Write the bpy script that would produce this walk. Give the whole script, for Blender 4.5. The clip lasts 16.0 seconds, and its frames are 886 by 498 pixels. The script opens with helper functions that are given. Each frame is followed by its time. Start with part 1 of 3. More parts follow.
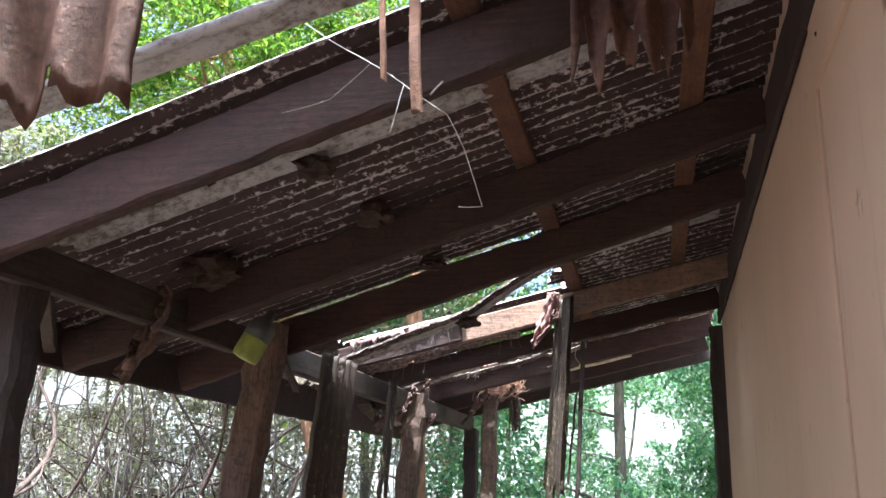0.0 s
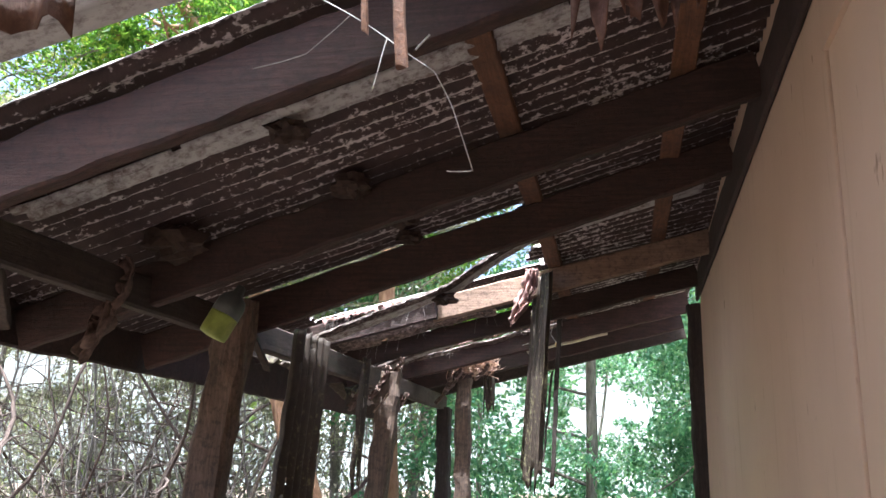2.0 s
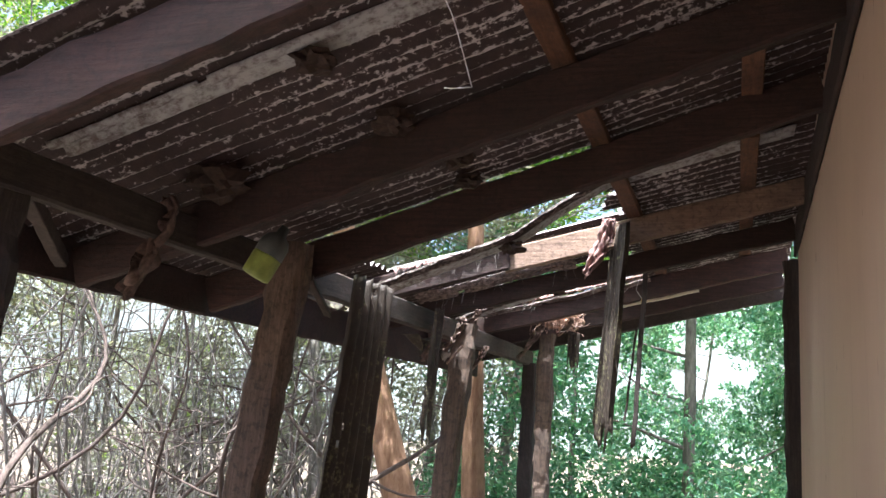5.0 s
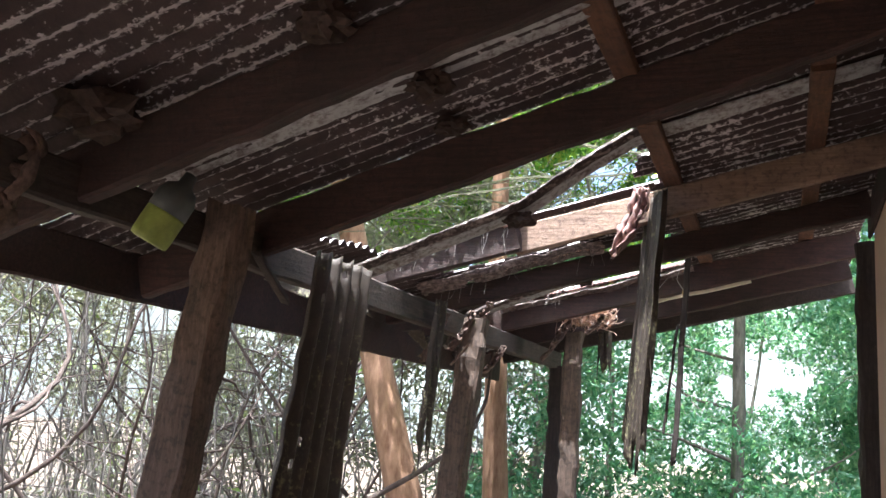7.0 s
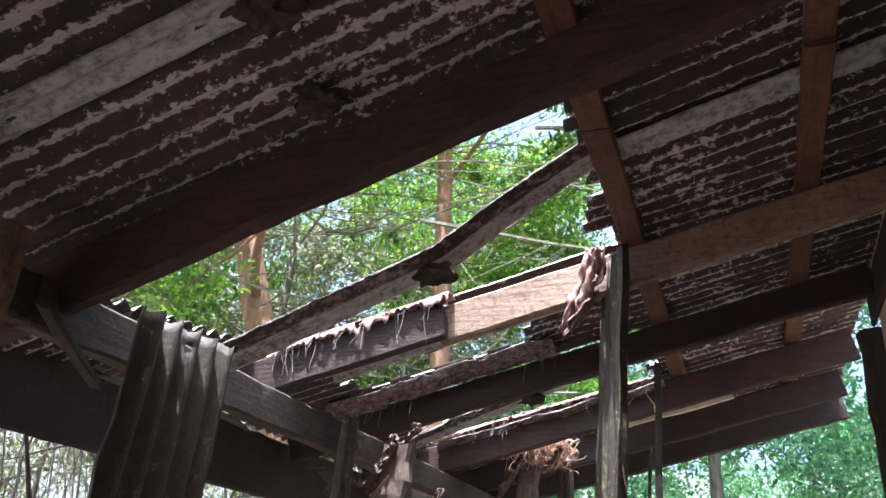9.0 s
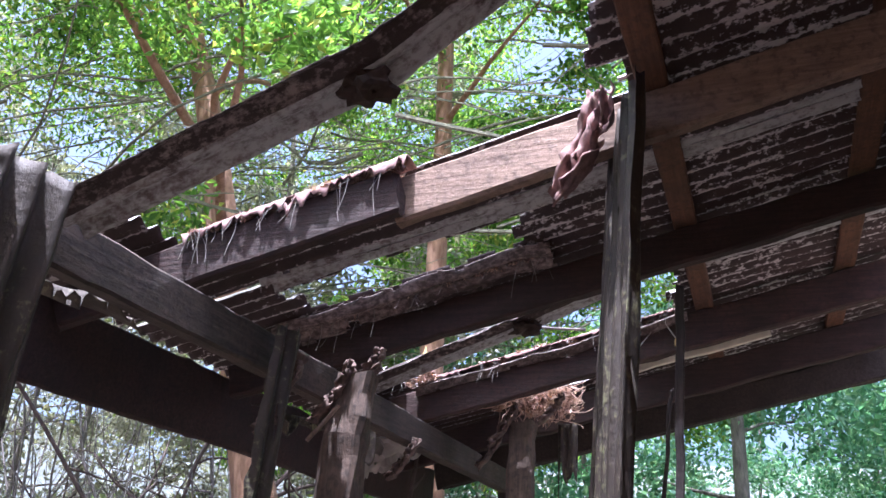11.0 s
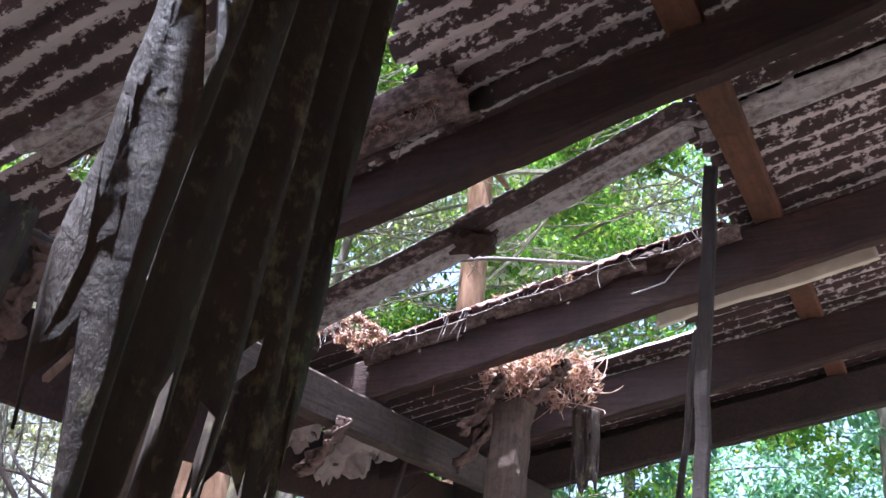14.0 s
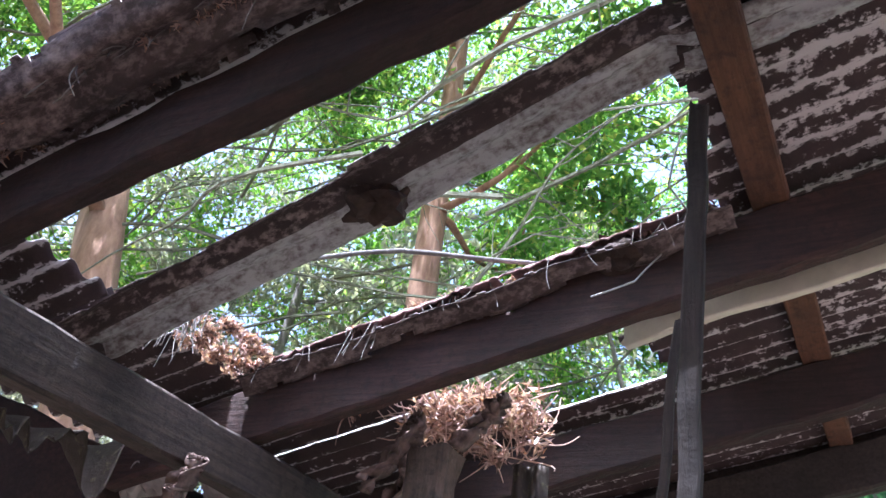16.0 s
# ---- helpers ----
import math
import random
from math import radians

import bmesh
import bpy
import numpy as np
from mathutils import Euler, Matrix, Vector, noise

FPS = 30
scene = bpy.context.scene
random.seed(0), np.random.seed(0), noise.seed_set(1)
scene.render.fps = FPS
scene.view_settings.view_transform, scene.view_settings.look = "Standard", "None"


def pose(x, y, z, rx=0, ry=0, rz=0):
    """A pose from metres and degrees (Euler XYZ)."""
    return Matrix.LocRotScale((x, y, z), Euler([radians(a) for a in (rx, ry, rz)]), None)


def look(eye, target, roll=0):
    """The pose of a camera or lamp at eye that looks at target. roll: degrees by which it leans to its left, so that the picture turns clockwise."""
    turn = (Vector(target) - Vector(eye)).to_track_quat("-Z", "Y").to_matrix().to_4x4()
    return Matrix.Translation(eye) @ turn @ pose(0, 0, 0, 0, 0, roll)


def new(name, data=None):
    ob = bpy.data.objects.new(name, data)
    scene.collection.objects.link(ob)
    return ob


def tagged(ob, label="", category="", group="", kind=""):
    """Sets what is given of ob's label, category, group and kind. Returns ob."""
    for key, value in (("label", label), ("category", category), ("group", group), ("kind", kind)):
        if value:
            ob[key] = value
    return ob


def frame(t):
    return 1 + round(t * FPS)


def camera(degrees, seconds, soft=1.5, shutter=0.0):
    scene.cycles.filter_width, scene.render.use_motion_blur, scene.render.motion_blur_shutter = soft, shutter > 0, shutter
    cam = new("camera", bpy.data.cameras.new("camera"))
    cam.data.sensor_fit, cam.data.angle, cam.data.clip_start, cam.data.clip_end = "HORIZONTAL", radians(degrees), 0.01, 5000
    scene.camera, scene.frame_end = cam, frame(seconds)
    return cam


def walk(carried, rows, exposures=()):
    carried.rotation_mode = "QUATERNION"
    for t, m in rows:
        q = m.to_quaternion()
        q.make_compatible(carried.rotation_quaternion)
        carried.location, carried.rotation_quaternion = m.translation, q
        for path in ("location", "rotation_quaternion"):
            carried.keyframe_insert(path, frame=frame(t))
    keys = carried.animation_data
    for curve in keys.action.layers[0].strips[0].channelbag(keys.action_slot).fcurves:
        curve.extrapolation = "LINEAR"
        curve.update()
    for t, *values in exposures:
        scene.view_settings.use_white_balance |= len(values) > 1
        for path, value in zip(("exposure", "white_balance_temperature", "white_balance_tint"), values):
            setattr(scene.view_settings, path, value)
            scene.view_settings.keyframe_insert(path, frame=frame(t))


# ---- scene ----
cam = camera(55.7, 16.0)
PATH = [
    (0, (0.916, 1.055, 1.799), (0.441, 2.921, 2.341), 1.9),
    (0.5, (0.891, 1.097, 1.799), (0.442, 2.975, 2.323), 1.5),
    (1, (0.838, 1.141, 1.815), (0.405, 3.027, 2.323), 1.5),
    (1.5, (0.818, 1.163, 1.811), (0.402, 3.055, 2.307), 1.5),
    (2, (0.852, 1.179, 1.815), (0.446, 3.074, 2.31), 1.6),
    (2.5, (0.888, 1.194, 1.816), (0.486, 3.089, 2.313), 1.6),
    (3, (0.892, 1.209, 1.807), (0.485, 3.106, 2.291), 1.5),
    (3.5, (0.893, 1.21, 1.803), (0.453, 3.105, 2.267), 1.9),
    (4, (0.909, 1.237, 1.798), (0.377, 3.115, 2.236), 2.0),
    (4.2, (0.93, 1.254, 1.792), (0.354, 3.121, 2.219), 2.0),
    (6.3, (1.08, 1.816, 1.848), (0.361, 3.647, 2.209), 5.2),
    (6.5, (1.019, 1.916, 1.855), (0.287, 3.742, 2.217), 4.7),
    (7, (0.948, 2.15, 1.841), (0.196, 3.962, 2.233), 4.4),
    (7.5, (0.863, 2.342, 1.901), (0.161, 4.16, 2.35), 4.7),
    (8, (0.856, 2.525, 1.87), (0.206, 4.344, 2.385), 2.4),
    (8.2, (0.815, 2.65, 1.787), (0.203, 4.459, 2.381), 2.8),
    (10.3, (0.788, 3.525, 1.68), (0.091, 5.176, 2.567), 0.0),
    (10.5, (0.777, 3.617, 1.671), (0.083, 5.288, 2.522), 1.3),
    (11, (0.7, 3.835, 1.658), (0.025, 5.546, 2.442), 3.5),
    (11.5, (0.724, 4.055, 1.646), (0.0, 5.755, 2.413), 3.9),
    (12, (0.842, 4.296, 1.674), (0.069, 5.984, 2.418), 4.1),
    (12.5, (0.844, 4.508, 1.698), (0.108, 6.205, 2.459), 5.1),
    (13, (0.804, 4.72, 1.742), (0.083, 6.402, 2.549), 5.5),
    (13.5, (0.81, 4.935, 1.721), (-0.051, 6.54, 2.546), 6.2),
    (14, (0.857, 5.157, 1.73), (-0.118, 6.683, 2.579), 6.8),
    (14.5, (0.785, 5.335, 1.71), (-0.186, 6.84, 2.6), 7.7),
    (15, (0.724, 5.465, 1.709), (-0.213, 6.947, 2.672), 8.8),
    (15.5, (0.678, 5.633, 1.755), (-0.243, 7.096, 2.761), 8.3),
    (16, (0.671, 5.797, 1.776), (-0.212, 7.24, 2.844), 8.7),
]
walk(cam, [(t, look(eye, target, roll)) for t, eye, target, roll in PATH], [(0, 2.45, 5600, 10), (4, 2.4, 5600, 7), (8.2, 2.45, 5500, 8), (11.5, 2.0, 5150, 21), (13, 2.25, 5200, 17), (14.5, 2.65, 5150, 20), (16, 2.45, 5000, 15)])

# ---- world, sun, exposure ----
world = bpy.data.worlds.new("sky_world")
scene.world = world
world.use_nodes = True
wn = world.node_tree
sky = wn.nodes.new("ShaderNodeTexSky")
sky.sky_type = "NISHITA"
sky.sun_disc = False
sky.air_density, sky.dust_density, sky.ozone_density = 0.7, 8.0, 0.6
SUN_EL, SUN_AZ = 75.0, 188.0
sky.sun_elevation, sky.sun_rotation = radians(SUN_EL), radians(SUN_AZ)
wn.nodes["Background"].inputs["Strength"].default_value = 0.15
wn.links.new(sky.outputs["Color"], wn.nodes["Background"].inputs["Color"])
sun = new("sun", bpy.data.lights.new("sun", "SUN"))
sun.data.energy, sun.data.angle, sun.data.color = 5.0, radians(0.5), (1.0, 0.95, 0.88)
ce, se = math.cos(radians(SUN_EL)), math.sin(radians(SUN_EL))
to_sun = Vector((math.sin(radians(SUN_AZ)) * ce, math.cos(radians(SUN_AZ)) * ce, se))
sun.matrix_world = look(to_sun * 40, (0, 0, 0))


# ---- materials ----
def material(name):
    m = bpy.data.materials.new(name)
    m.use_nodes = True
    nt = m.node_tree
    return m, nt, nt.nodes["Principled BSDF"]


def node(nt, kind, **inputs):
    n = nt.nodes.new(kind)
    for k, v in inputs.items():
        n.inputs[k.replace("_", " ")].default_value = v
    return n


def mapped(nt, scale):
    tc = nt.nodes.new("ShaderNodeTexCoord")
    mp = nt.nodes.new("ShaderNodeMapping")
    mp.inputs["Scale"].default_value = scale
    nt.links.new(tc.outputs["Object"], mp.inputs["Vector"])
    return mp.outputs["Vector"]


def noise_out(nt, vec, scale, detail=5.0, rough=0.6):
    n = node(nt, "ShaderNodeTexNoise", Scale=scale, Detail=detail, Roughness=rough)
    nt.links.new(vec, n.inputs["Vector"])
    return n.outputs["Fac"]


def ramp(nt, fac, stops):
    r = nt.nodes.new("ShaderNodeValToRGB")
    while len(r.color_ramp.elements) < len(stops):
        r.color_ramp.elements.new(0.5)
    for e, (p, c) in zip(r.color_ramp.elements, stops):
        e.position, e.color = p, (*c, 1)
    nt.links.new(fac, r.inputs["Fac"])
    return r.outputs["Color"]


def mix(nt, fac, a, b, mode="MIX"):
    n = nt.nodes.new("ShaderNodeMixRGB")
    n.blend_type = mode
    for sock, v in ((n.inputs[0], fac), (n.inputs[1], a), (n.inputs[2], b)):
        if isinstance(v, (int, float)):
            sock.default_value = v
        elif isinstance(v, tuple):
            sock.default_value = (*v, 1)
        else:
            nt.links.new(v, sock)
    return n.outputs[0]


def bump(nt, bsdf, height, strength, dist=0.01):
    b = node(nt, "ShaderNodeBump", Strength=strength, Distance=dist)
    nt.links.new(height, b.inputs["Height"])
    nt.links.new(b.outputs["Normal"], bsdf.inputs["Normal"])


def wood(name, dark, light, axis, rough=0.85, stain=(0.02, 0.015, 0.012), stain_amount=0.55):
    """Sawn or weathered timber with its grain along one axis (0 x, 1 y, 2 z)."""
    m, nt, bsdf = material(name)
    s = [22.0, 22.0, 22.0]
    s[axis] = 1.4
    vec = mapped(nt, s)
    grain = noise_out(nt, vec, 3.6, 9.0, 0.72)
    col = ramp(nt, grain, [(0.32, dark), (0.78, light)])
    dirt = noise_out(nt, mapped(nt, (1, 1, 1)), 38.0, 4.0, 0.7)
    col = mix(nt, ramp(nt, dirt, [(0.5, (0, 0, 0)), (0.62, (0.5,) * 3)]), col, stain)
    blot = noise_out(nt, mapped(nt, (1, 1, 1)), 5.0, 6.0, 0.65)
    mask = ramp(nt, blot, [(0.42, (0, 0, 0)), (0.68, (stain_amount,) * 3)])
    col = mix(nt, mask, col, stain)
    info = nt.nodes.new("ShaderNodeObjectInfo")
    hv = node(nt, "ShaderNodeHueSaturation")
    mr = node(nt, "ShaderNodeMapRange", To_Min=0.75, To_Max=1.25)
    nt.links.new(info.outputs["Random"], mr.inputs["Value"])
    nt.links.new(mr.outputs[0], hv.inputs["Value"])
    nt.links.new(col, hv.inputs["Color"])
    nt.links.new(hv.outputs[0], bsdf.inputs["Base Color"])
    bsdf.inputs["Roughness"].default_value = rough
    bump(nt, bsdf, mix(nt, 0.5, grain, dirt), 0.8, 0.010)
    return m


def sheet_metal(name, base, pale, lo, hi, ribs=0.0, stretch=(9, 24, 10), scabs=0.35):
    """Old corrugated iron: paint and rust scabs with pale bare patches drawn out along the ribs."""
    m, nt, bsdf = material(name)
    streak = noise_out(nt, mapped(nt, stretch), 2.4, 9.0, 0.75)
    big = noise_out(nt, mapped(nt, (1, 1, 1)), 2.2, 4.0, 0.6)
    scab = noise_out(nt, mapped(nt, (1, 1, 1)), 55.0, 3.0, 0.6)
    streak = mix(nt, scabs, streak, scab)
    add = node(nt, "ShaderNodeMath")
    add.operation = "MULTIPLY_ADD"
    nt.links.new(big, add.inputs[0])
    add.inputs[1].default_value = 0.35
    nt.links.new(streak, add.inputs[2])
    wave = nt.nodes.new("ShaderNodeTexWave")
    wave.wave_type, wave.bands_direction, wave.wave_profile = "BANDS", "Y", "SIN"
    for k, val in (("Scale", 2 * math.pi / 20 / 0.076), ("Distortion", 0.0), ("Phase Offset", math.pi / 2)):
        wave.inputs[k].default_value = val
    nt.links.new(mapped(nt, (1, 1, 1)), wave.inputs["Vector"])
    rib = node(nt, "ShaderNodeMath")
    rib.operation = "MULTIPLY_ADD"
    nt.links.new(wave.outputs["Fac"], rib.inputs[0])
    rib.inputs[1].default_value = ribs
    nt.links.new(add.outputs[0], rib.inputs[2])
    add = rib
    patch = ramp(nt, add.outputs[0], [(lo, (0, 0, 0)), (hi, (1, 1, 1))])
    rust = ramp(nt, noise_out(nt, mapped(nt, (1, 1, 1)), 14.0, 8.0, 0.7), [(0.35, base), (0.75, tuple(c * 2.2 for c in base))])
    col = mix(nt, patch, rust, pale)
    nt.links.new(col, bsdf.inputs["Base Color"])
    bsdf.inputs["Roughness"].default_value = 0.62
    bsdf.inputs["Metallic"].default_value = 0.15
    bump(nt, bsdf, streak, 0.8, 0.008)
    return m


M_RAFTER = wood("dark_red_timber", (0.026, 0.014, 0.012), (0.088, 0.042, 0.035), 0)
M_RAFTER_PALE = wood("pale_sawn_timber", (0.16, 0.10, 0.07), (0.34, 0.23, 0.17), 0, stain=(0.06, 0.04, 0.03), stain_amount=0.4)
M_PURLIN = wood("orange_brown_timber", (0.085, 0.038, 0.02), (0.20, 0.09, 0.045), 1, stain=(0.04, 0.02, 0.015), stain_amount=0.6)
M_PLATE = wood("grey_brown_timber", (0.028, 0.020, 0.017), (0.10, 0.07, 0.055), 1)
M_POST = wood("weathered_post_timber", (0.055, 0.036, 0.027), (0.19, 0.125, 0.09), 2, stain=(0.02, 0.015, 0.012))
M_BLACK = wood("rotten_black_timber", (0.015, 0.011, 0.010), (0.07, 0.05, 0.042), 2)
M_SHEET = sheet_metal("rusted_corrugated_iron", (0.030, 0.017, 0.016), (0.54, 0.49, 0.49), 0.545, 0.60, -0.22, (7, 30, 10), 0.45)
M_LAP = sheet_metal("bare_galvanised_iron", (0.10, 0.075, 0.07), (0.45, 0.44, 0.44), 0.56, 0.72)
M_RUST = sheet_metal("orange_rusted_iron", (0.06, 0.027, 0.017), (0.17, 0.09, 0.06), 0.66, 0.85)
M_HANG = sheet_metal("mossy_hanging_iron", (0.030, 0.021, 0.015), (0.22, 0.21, 0.11), 0.72, 0.86, 0.0, (22, 22, 7), 0.45)
M_REMNANT = sheet_metal("pinkish_bare_iron", (0.045, 0.029, 0.026), (0.34, 0.26, 0.24), 0.64, 0.84)
M_FRINGE = sheet_metal("dark_scabby_iron", (0.030, 0.018, 0.016), (0.30, 0.24, 0.22), 0.68, 0.80)


def wall_material():
    m, nt, bsdf = material("beige_painted_board")
    big = noise_out(nt, mapped(nt, (1, 1, 0.5)), 1.3, 5.0, 0.6)
    col = ramp(nt, big, [(0.3, (0.50, 0.36, 0.27)), (0.7, (0.60, 0.45, 0.34))])
    run = noise_out(nt, mapped(nt, (9, 9, 0.7)), 2.0, 6.0, 0.65)
    col = mix(nt, ramp(nt, run, [(0.58, (0, 0, 0)), (0.8, (0.45,) * 3)]), col, (0.30, 0.19, 0.12))
    spot = noise_out(nt, mapped(nt, (1, 1, 0.45)), 17.0, 3.0, 0.5)
    col = mix(nt, ramp(nt, spot, [(0.70, (0, 0, 0)), (0.76, (0.7,) * 3)]), col, (0.16, 0.085, 0.05))
    nt.links.new(col, bsdf.inputs["Base Color"])
    bsdf.inputs["Roughness"].default_value = 0.7
    bump(nt, bsdf, noise_out(nt, mapped(nt, (1, 1, 0.3)), 30.0, 5.0, 0.6), 0.15, 0.004)
    return m


M_WALL = wall_material()


def leaf_material(name, stops, trans=0.55):
    m, nt, bsdf = material(name)
    geo = nt.nodes.new("ShaderNodeNewGeometry")
    col = ramp(nt, geo.outputs["Random Per Island"], stops)
    nt.links.new(col, bsdf.inputs["Base Color"])
    bsdf.inputs["Roughness"].default_value = 0.5
    tr = nt.nodes.new("ShaderNodeBsdfTranslucent")
    bright = mix(nt, 1.0, col, (1.7, 1.6, 0.9), "MULTIPLY")
    nt.links.new(bright, tr.inputs["Color"])
    ms = nt.nodes.new("ShaderNodeMixShader")
    ms.inputs[0].default_value = trans
    nt.links.new(bsdf.outputs[0], ms.inputs[1])
    nt.links.new(tr.outputs[0], ms.inputs[2])
    nt.links.new(ms.outputs[0], nt.nodes["Material Output"].inputs["Surface"])
    return m


M_LEAF = leaf_material("green_leaf", [(0.0, (0.045, 0.105, 0.02)), (0.5, (0.10, 0.215, 0.04)), (0.88, (0.18, 0.30, 0.06)), (1.0, (0.28, 0.30, 0.07))], 0.66)
M_LEAF_COOL = leaf_material("blue_green_leaf", [(0.0, (0.05, 0.14, 0.09)), (0.6, (0.11, 0.24, 0.165)), (1.0, (0.19, 0.31, 0.22))], 0.6)
# greyed and paled leaf colour that stands in for misty air
M_LEAF_MIST = leaf_material("mist_paled_grey_green_leaf", [(0.0, (0.13, 0.14, 0.12)), (0.6, (0.22, 0.24, 0.20)), (0.93, (0.31, 0.32, 0.28)), (1.0, (0.22, 0.34, 0.08))], 0.4)
M_DEAD = leaf_material("dead_leaf", [(0.0, (0.10, 0.055, 0.045)), (0.5, (0.34, 0.21, 0.185)), (0.93, (0.60, 0.46, 0.43)), (1.0, (0.42, 0.17, 0.06))], 0.25)


def bark(name, a, b):
    m, nt, bsdf = material(name)
    g = noise_out(nt, mapped(nt, (8, 8, 2)), 3.0, 8.0, 0.7)
    nt.links.new(ramp(nt, g, [(0.3, a), (0.7, b)]), bsdf.inputs["Base Color"])
    bsdf.inputs["Roughness"].default_value = 0.9
    bump(nt, bsdf, g, 0.8, 0.015)
    return m


M_BARK = bark("orange_brown_bark", (0.14, 0.07, 0.038), (0.34, 0.20, 0.12))
M_BARK_GREY = bark("grey_bark", (0.08, 0.068, 0.058), (0.25, 0.22, 0.19))
M_BRANCH = bark("dark_brown_branch", (0.05, 0.036, 0.03), (0.14, 0.10, 0.085))
M_LIANA = bark("grey_green_liana", (0.06, 0.06, 0.035), (0.19, 0.185, 0.115))
M_TWIG = bark("pale_dry_twig", (0.09, 0.075, 0.066), (0.24, 0.21, 0.19))


def plain(name, colour, rough=0.6, spread=0.25, scale=20.0):
    m, nt, bsdf = material(name)
    n = noise_out(nt, mapped(nt, (1, 1, 1)), scale, 5.0, 0.6)
    lo, hi = tuple(c * (1 - spread) for c in colour), tuple(min(1, c * (1 + spread)) for c in colour)
    nt.links.new(ramp(nt, n, [(0.3, lo), (0.7, hi)]), bsdf.inputs["Base Color"])
    bsdf.inputs["Roughness"].default_value = rough
    bump(nt, bsdf, n, 0.3, 0.004)
    return m


M_GROUND = plain("leaf_litter_soil", (0.10, 0.075, 0.052), 0.95, 0.6, 9.0)
M_SLAB = plain("dirty_concrete", (0.135, 0.115, 0.098), 0.9, 0.3, 6.0)
M_JUG_DARK = plain("dark_dirty_plastic", (0.05, 0.055, 0.05), 0.5)
M_JUG_GREEN = plain("yellow_green_plastic", (0.24, 0.29, 0.06), 0.55, 0.35)
M_TUBE = plain("cream_painted_batten", (0.62, 0.56, 0.45), 0.5, 0.12)
M_CLOTH = plain("pinkish_rotten_felt", (0.27, 0.16, 0.145), 0.95, 0.45, 40.0)
M_SHRED = plain("brown_rotten_shred", (0.13, 0.085, 0.07), 0.95, 0.6, 40.0)
M_SCRAP = plain("pale_dirty_sheeting", (0.30, 0.26, 0.245), 0.7, 0.4, 14.0)
M_WIRE = plain("pale_wire", (0.34, 0.32, 0.30), 0.5, 0.1)
M_NEST = plain("dark_mud_nest", (0.045, 0.027, 0.020), 0.95, 0.5, 40.0)
M_FIBRE = plain("orange_brown_fibre", (0.56, 0.38, 0.30), 0.9, 0.45, 30.0)
M_SEED = plain("yellow_brown_pod", (0.45, 0.30, 0.12), 0.5)


# ---- mesh helpers ----
rng = np.random.default_rng(7)


def holder(name, at, label, category, group="", kind=""):
    ob = new(name)
    ob.location = at
    ob.empty_display_size = 0.1
    return tagged(ob, label, category, group, kind)


def part(name, verts, faces, mat, parent=None, label="", smooth=False):
    """One mesh object with its origin at its middle, under a thing or alone."""
    v = np.asarray(verts, dtype=float)
    mid = (v.min(0) + v.max(0)) / 2
    me = bpy.data.meshes.new(name)
    me.from_pydata((v - mid).tolist(), [], [tuple(int(i) for i in f) for f in faces])
    me.materials.append(mat)
    if smooth:
        me.polygons.foreach_set("use_smooth", [True] * len(me.polygons))
    me.update()
    ob = new(name, me)
    if parent is not None:
        base, p = Vector((0, 0, 0)), parent
        while p is not None:
            base += p.location
            p = p.parent
        ob.parent = parent
        ob.location = Vector(mid) - base
    else:
        ob.location = mid
    if label:
        ob["label"] = label
    return ob


def merged(pieces):
    """Several (verts, faces) as one."""
    vs, fs, n = [], [], 0
    for v, f in pieces:
        v = np.asarray(v, dtype=float)
        vs.append(v)
        fs += [tuple(i + n for i in q) for q in f]
        n += len(v)
    return np.vstack(vs), fs


def loft(points, rings):
    """Rings of equal count joined into a closed skin. rings: arrays (k,3) already placed."""
    k = len(rings[0])
    v = np.vstack(rings)
    f = []
    for i in range(len(rings) - 1):
        for j in range(k):
            a, b = i * k + j, i * k + (j + 1) % k
            f.append((a, b, b + k, a + k))
    f.append(tuple(range(k))[::-1])
    f.append(tuple(range((len(rings) - 1) * k, len(rings) * k)))
    return v, f


